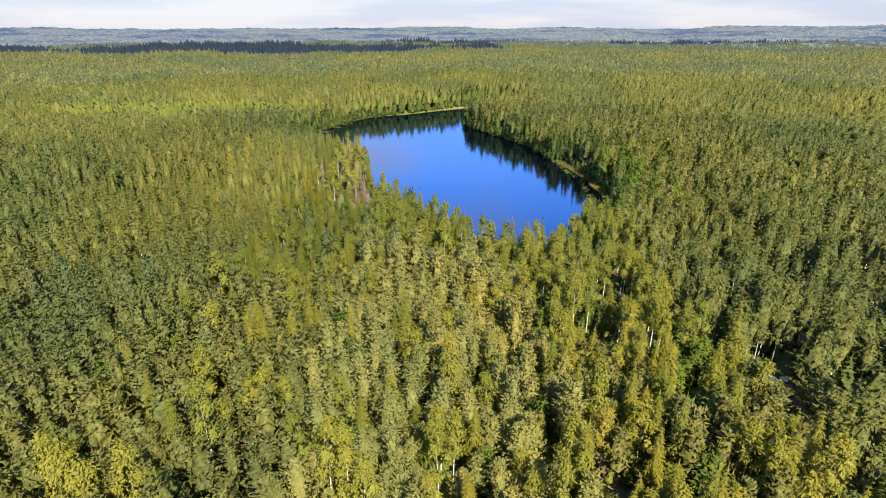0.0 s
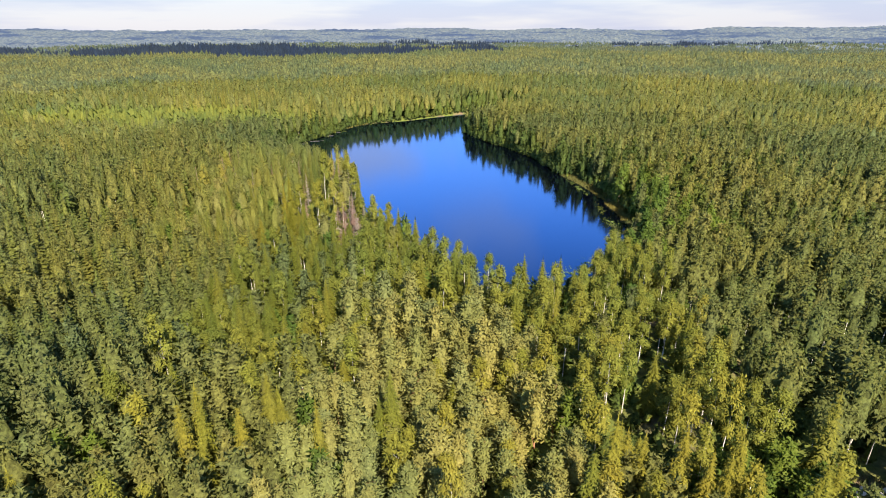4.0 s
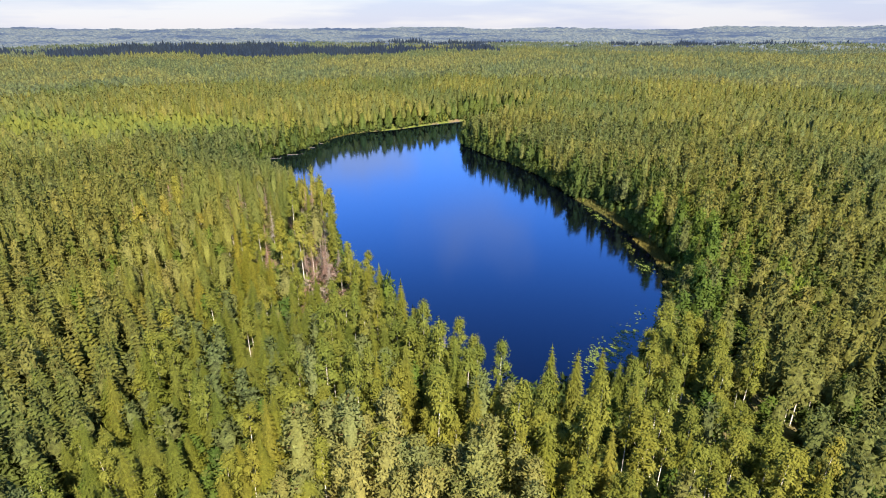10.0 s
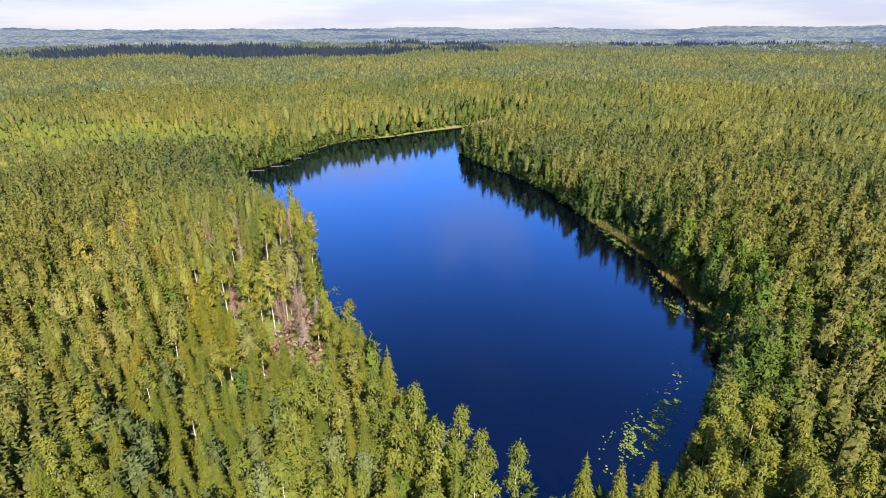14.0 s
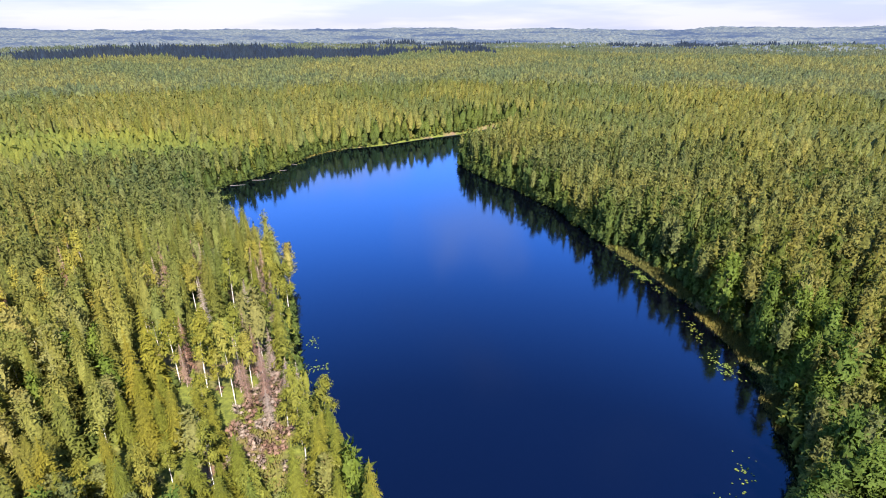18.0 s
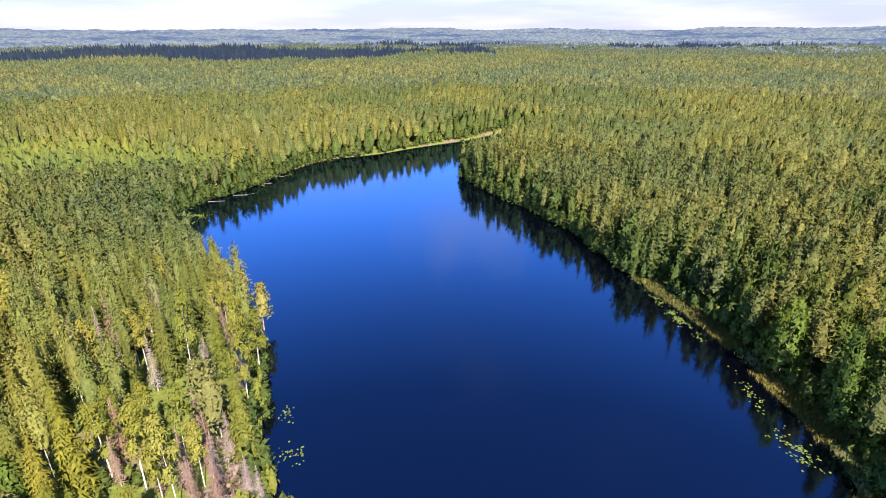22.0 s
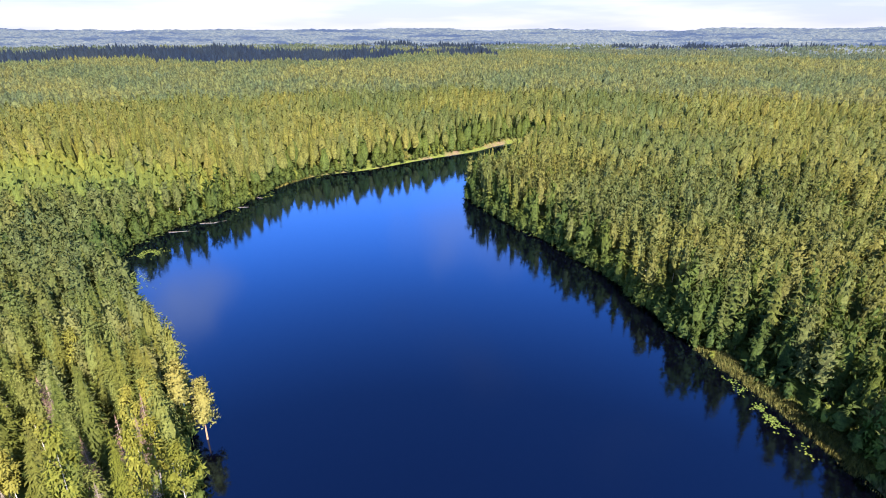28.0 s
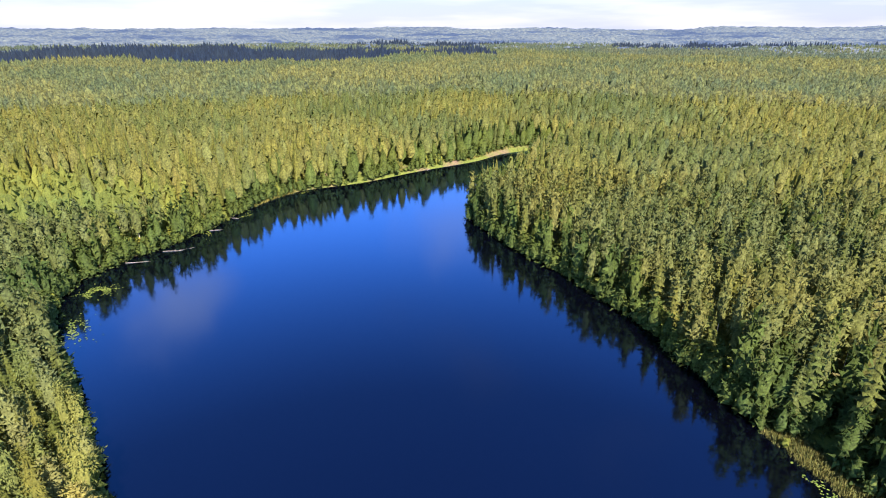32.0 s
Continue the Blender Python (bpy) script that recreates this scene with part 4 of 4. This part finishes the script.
r_dry = np.random.RandomState(57)
for _ in range(80):
    dx_b, dy_b = r_dry.normal(0, 4.5), r_dry.normal(0, 13)
    bx_d, by_d = -36 + dx_b + 0.45 * max(0, -dy_b), 232 + dy_b
    if from_shore(np.array([bx_d]), np.array([by_d]))[0] > 3:
        tree("dry_bush", bx_d, by_d, float(land(np.array([bx_d]), np.array([by_d]))[0]), r_dry.uniform(0.3, 0.85), r_dry.uniform(0.9, 1.4), r_dry.uniform(0, 6.28), int(r_dry.randint(SHAPES)))

order = np.argsort(np.hypot(close[0], close[1] - np.clip(close[1], 45, 243)))
clear_of = np.array([min(math.hypot(a - s[1], b - s[2]) for s in SINGLE) > 2.6 for a, b in zip(close[0], close[1])])
rest, used = [], {k: 0 for k in NAMES}
for i in order:
    if not clear_of[i]:
        continue
    k = NAMES[close[3][i]]
    if used[k] < LIMIT[k]:
        used[k] += 1
        tree(k, *[float(close[j][i]) for j in (0, 1, 2)], float(close[4][i]), float(close[5][i]), float(close[6][i]), int(close[8][i]))
    else:
        rest.append(i)
rest = np.array(rest)
# west bank trees that get the lighter leaf copies
light_toned = (close[0][rest] < 20) & (close[1][rest] > 205) & (close[1][rest] < 345) & (close[0][rest] > -100)
west_bank, close = tuple(a[rest[light_toned]] for a in close), tuple(a[rest[~light_toned]] for a in close)

# bank leaves lighter than the wood's: its sunlight is put into their colour
BANK = {"pine": foliage("pine_needles_lighter_copy", duller(P_PINE, 0.86, 0.88, 0.95), 0.42),
        "spruce": foliage("spruce_needles_lighter_copy", duller(P_SPRUCE, 0.84, 0.90, 1.4), 0.38),
        "birch": foliage("birch_leaves_lighter_copy", duller(P_BIRCH, 0.84, 0.92, 1.5), 0.48)}
SOLID = {"pine": M_PINE_WOOD, "spruce": M_SPRUCE_WOOD, "birch": M_BIRCH_WOOD, "alder": M_BROAD_WOOD, "sapling": M_YOUNG, "yellow_birch": M_YELLOW_WOOD}
for k_no, k in enumerate(NAMES):
    words = KINDS[k][5].replace(" tree", "")
    for trees, lod, where in ((close, 0.5, "near the lake"), (west_bank, 0.25, "on the west bank, in lighter leaf colours"), (middle, 1, "round the lake"), (broad, 1.5, "past the shore woods"), (wide, 2, "beyond the lake"), (distant, 3, "far beyond the lake"), (farthest, 3, "on the far hills"), (behind, 1.5, "behind the start of the flight")):
        mass(k + "_wood", "dense " + words + " wood " + where, trees, lod, k_no, (M_HAZETINT if trees is farthest else M_FARWOOD) if lod >= 2 and k != "dark_spruce" else BANK.get(k) if trees is west_bank else SOLID.get(k))


# ---- shore plants ----
def blades(name, label, spots, tall, seed, material, each=3, slim=0.035):
    """Upright narrow leaves in tufts, past counting."""
    r = np.random.RandomState(seed)
    p = np.repeat(np.asarray(spots, float), each, 0)
    p[:, :2] += r.normal(0, 0.22, (len(p), 2))
    n = len(p)
    h = r.uniform(0.6, 1.15, n) * tall
    a = r.uniform(0, 6.28, n)
    side = np.stack([np.cos(a), np.sin(a), 0 * a], 1) * slim * tall
    bow = np.stack([r.normal(0, 0.16, n) * h, r.normal(0, 0.16, n) * h, h], 1)
    v = np.stack([p - side, p + side, p + bow * 0.55 + side * 0.8, p + bow], 1).reshape(-1, 3)
    b = np.arange(n)[:, None] * 4
    f = np.concatenate([b + np.array([0, 1, 2]), b + np.array([0, 2, 3])])
    vn = np.tile(np.array([0.15, -0.5, 0.85]), (len(v), 1))
    me = mesh_from(name, v, f, np.zeros(len(f), int), [material], np.repeat(r.rand(n), 4), vn)
    return tagged(new(name, me), label, "reeds", kind="stuff")


def shore_band(x0, x1, y0, y1, d0, d1, count, seed):
    r = np.random.RandomState(seed)
    x, y = r.uniform(x0, x1, count), r.uniform(y0, y1, count)
    d = from_shore(x, y)
    ok = (d > d0) & (d < d1)
    return np.stack([x[ok], y[ok], np.maximum(land(x[ok], y[ok], d[ok]), -0.3)], 1)


east = shore_band(60, 88, 222, 332, -0.9, 4.2, 26000, 61)
gap_e = waves(east[:, 1], east[:, 1] * 0.3, 26, 62) > -0.25
blades("reed_bed", "yellow-green reeds along the lake shore", east[gap_e], 1.2, 63, M_REED, 6, 0.045)
blades("reed_bed", "yellow sedge at the inlet's edge", shore_band(26, 62, 545, 612, -0.8, 0.9, 6000, 64), 1.2, 65, M_REED, 3, 0.06)
blades("reed_bed", "yellow sedge at the far shore", shore_band(-80, -66, 484, 510, -1.0, 1.0, 2600, 66), 1.2, 67, M_REED, 3, 0.06)
blades("reed_bed", "yellow reeds beside the lily pads", shore_band(44, 76, 188, 228, -0.6, 2.2, 2400, 68), 1.3, 69, M_REED)


blades("shore_grass", "green grass and sedge on the shore", shore_band(-125, 92, 168, 440, -0.2, 4.0, 40000, 73), 0.8, 74, M_SEDGE, 2, 0.12)


blades("shore_grass", "green sedge between the reeds and the trees", shore_band(40, 92, 190, 350, 0.2, 6.5, 26000, 75), 0.9, 76, M_SEDGE, 3, 0.1)


def lily_patch(cx, cy, rx, ry, turn, count, seed, spread=0.2):
    """Floating round leaves, each with its notch, in loose clusters."""
    r = np.random.RandomState(seed)
    a = r.normal(0, 0.5, (count, 2)) * (rx, ry)
    c, sn = math.cos(turn), math.sin(turn)
    x, y = cx + a[:, 0] * c - a[:, 1] * sn, cy + a[:, 0] * sn + a[:, 1] * c
    clump = waves(x, y, 5.0, seed) > -0.15
    x, y = x[clump], y[clump]
    ok = from_shore(x, y) < -0.3
    x, y = x[ok], y[ok]
    n, sides = len(x), 7
    size = r.uniform(0.6, 1.3, n) * spread
    ang = np.linspace(0.35, 6.28 - 0.35, sides)[None] + r.uniform(0, 6.28, n)[:, None]
    ring = np.stack([x[:, None] + np.cos(ang) * size[:, None], y[:, None] + np.sin(ang) * size[:, None], np.full((n, sides), 0.03) + r.uniform(0, 0.05, (n, sides))], 2)
    mid = np.stack([x, y, np.full(n, 0.025)], 1)[:, None]
    v = np.concatenate([mid, ring], 1).reshape(-1, 3)
    b = np.arange(n)[:, None] * (sides + 1)
    f = np.concatenate([b + np.array([0, i, i + 1]) for i in range(1, sides)])
    vn = np.tile(np.array([0, 0, 1.0]), (len(v), 1))
    me = mesh_from("lily_pads", v, f, np.zeros(len(f), int), [M_PAD], np.repeat(r.rand(n), sides + 1), vn)
    return tagged(new("lily_pads", me), "floating yellow-green water lily leaves", "water lilies", kind="stuff")


for i, (px, py, prx, pry, pt, pn) in enumerate([(43, 196, 11, 4, 0.75, 900), (52, 206, 6, 3, 0.9, 200), (59, 216, 4, 2.5, 0.9, 40), (72, 249, 2.5, 6, 0.1, 200), (73, 266, 2, 8, 0.0, 90), (71, 300, 1.8, 10, 0.15, 300), (70, 312, 1.6, 8, 0.2, 110),
                                               (-104, 398, 5, 4, 0.4, 500), (-97, 374, 4, 9, 0.6, 340), (-80, 472, 4, 2, 1.2, 90), (-27, 252, 2.5, 3, 0.3, 50), (-31, 262, 1.5, 4, 0.2, 40), (-88, 448, 2, 5, 0.4, 60), (-60, 507, 6, 1.5, 0.5, 90), (-30, 525, 8, 1.5, 0.6, 80)]):
    lily_patch(px, py, prx, pry, pt, pn, 200 + i)


# ---- fallen logs at the water's edge ----
def log(x, y, z, length, thick, turn, tilt, seed):
    s_l, r = Soup(), np.random.RandomState(seed)
    pts = [np.array([t * length, r.normal(0, 0.06), r.normal(0, 0.03)]) for t in np.linspace(-0.5, 0.5, 5)]
    tube(s_l, pts, np.linspace(thick, thick * 0.45, 5), 7, 0)
    wv, wf, wm, wn = wood_arrays(s_l)
    root = new("fallen_log", mesh_from("fallen_log", wv, wf, wm, [M_DEADBARK], np.zeros(len(wv)), np.stack([0 * wv[:, 0], wv[:, 1], wv[:, 2] + 0.02], 1) / thick))
    root.matrix_basis = pose(x, y, z, 0, tilt, turn)
    twigs = Soup()
    for t in r.uniform(-0.1, 0.45, 6):
        a = r.uniform(-0.6, 1.8)
        tube(twigs, [(t * length, 0, 0), (t * length + 0.4, math.cos(a) * 0.9, math.sin(a) * 0.9)], [0.04, 0.012], 4, 0)
    tv, tf, tm, tn = wood_arrays(twigs)
    b = new("branch_stubs", mesh_from("branch_stubs", tv, tf, tm, [M_DEADBARK], np.zeros(len(tv)), tn))
    b.parent = root
    return tagged(root, "bleached fallen tree trunk lying in the shallows", "log", "logs along the shore")


for i, (lx, ly, ll, lt) in enumerate([(-102, 421, 9, 12), (-94, 431, 8, 8), (-90, 433, 6, 40), (-86, 453, 6, 15), (-84, 468, 5, 160), (-40, 525, 5, 30), (2, 552, 5, 60)]):
    log(lx, ly, 0.06, ll, 0.11, lt, 2, 300 + i)


# ---- clearings: grass, stones ----
def clearing_spots(count, seed):
    r = np.random.RandomState(seed)
    rows = []
    for cx, cy, rx, ry in CLEARINGS:
        n = int(count * rx * ry)
        a, q = r.uniform(0, 6.28, n), np.sqrt(r.rand(n)) * 1.15
        rows.append(np.stack([cx + np.cos(a) * q * rx, cy + np.sin(a) * q * ry], 1))
    p = np.concatenate(rows)
    d = from_shore(p[:, 0], p[:, 1])
    p, d = p[d > 1], d[d > 1]
    return np.column_stack([p, land(p[:, 0], p[:, 1], d)])


blades("undergrowth", "dry grass and bilberry tufts in the clearings", clearing_spots(16, 71), 0.6, 72, M_GRASS, 4, 0.14)


def boulder(x, y, size, squash, seed, label):
    bm = bmesh.new()
    bmesh.ops.create_icosphere(bm, subdivisions=2, radius=1)
    off = Vector((seed * 3.1, seed * 1.7, 0))
    for v in bm.verts:
        v.co *= 1 + 0.35 * noise.noise(v.co * 1.3 + off) + 0.12 * noise.noise(v.co * 4 + off)
        v.co.z *= squash
    me = bpy.data.meshes.new("boulder")
    bm.to_mesh(me)
    bm.free()
    me.materials.append(M_STONE)
    ob = new("boulder", me)
    ob.matrix_basis = Matrix.LocRotScale((x, y, float(land(np.array([x]), np.array([y]))[0]) + size * squash * 0.2), Euler((0, 0, seed)), (size, size, size))
    return tagged(ob, label, "rock", "stones of the clearing")


for i, (bx, by, bs) in enumerate([(70, 101, 1.7), (73.5, 100.5, 2.2), (67, 101.5, 1.2), (85, 100, 1.3), (68, 91, 0.9), (66.5, 84.5, 1.0), (70, 94.5, 1.1), (72, 85, 0.7), (-107, 178, 1.0), (-99, 164, 0.8), (77, 101.5, 1.0)]):
    boulder(bx, by, bs, 0.42, i + 1, "pale lichen-grey granite rock in a forest clearing")
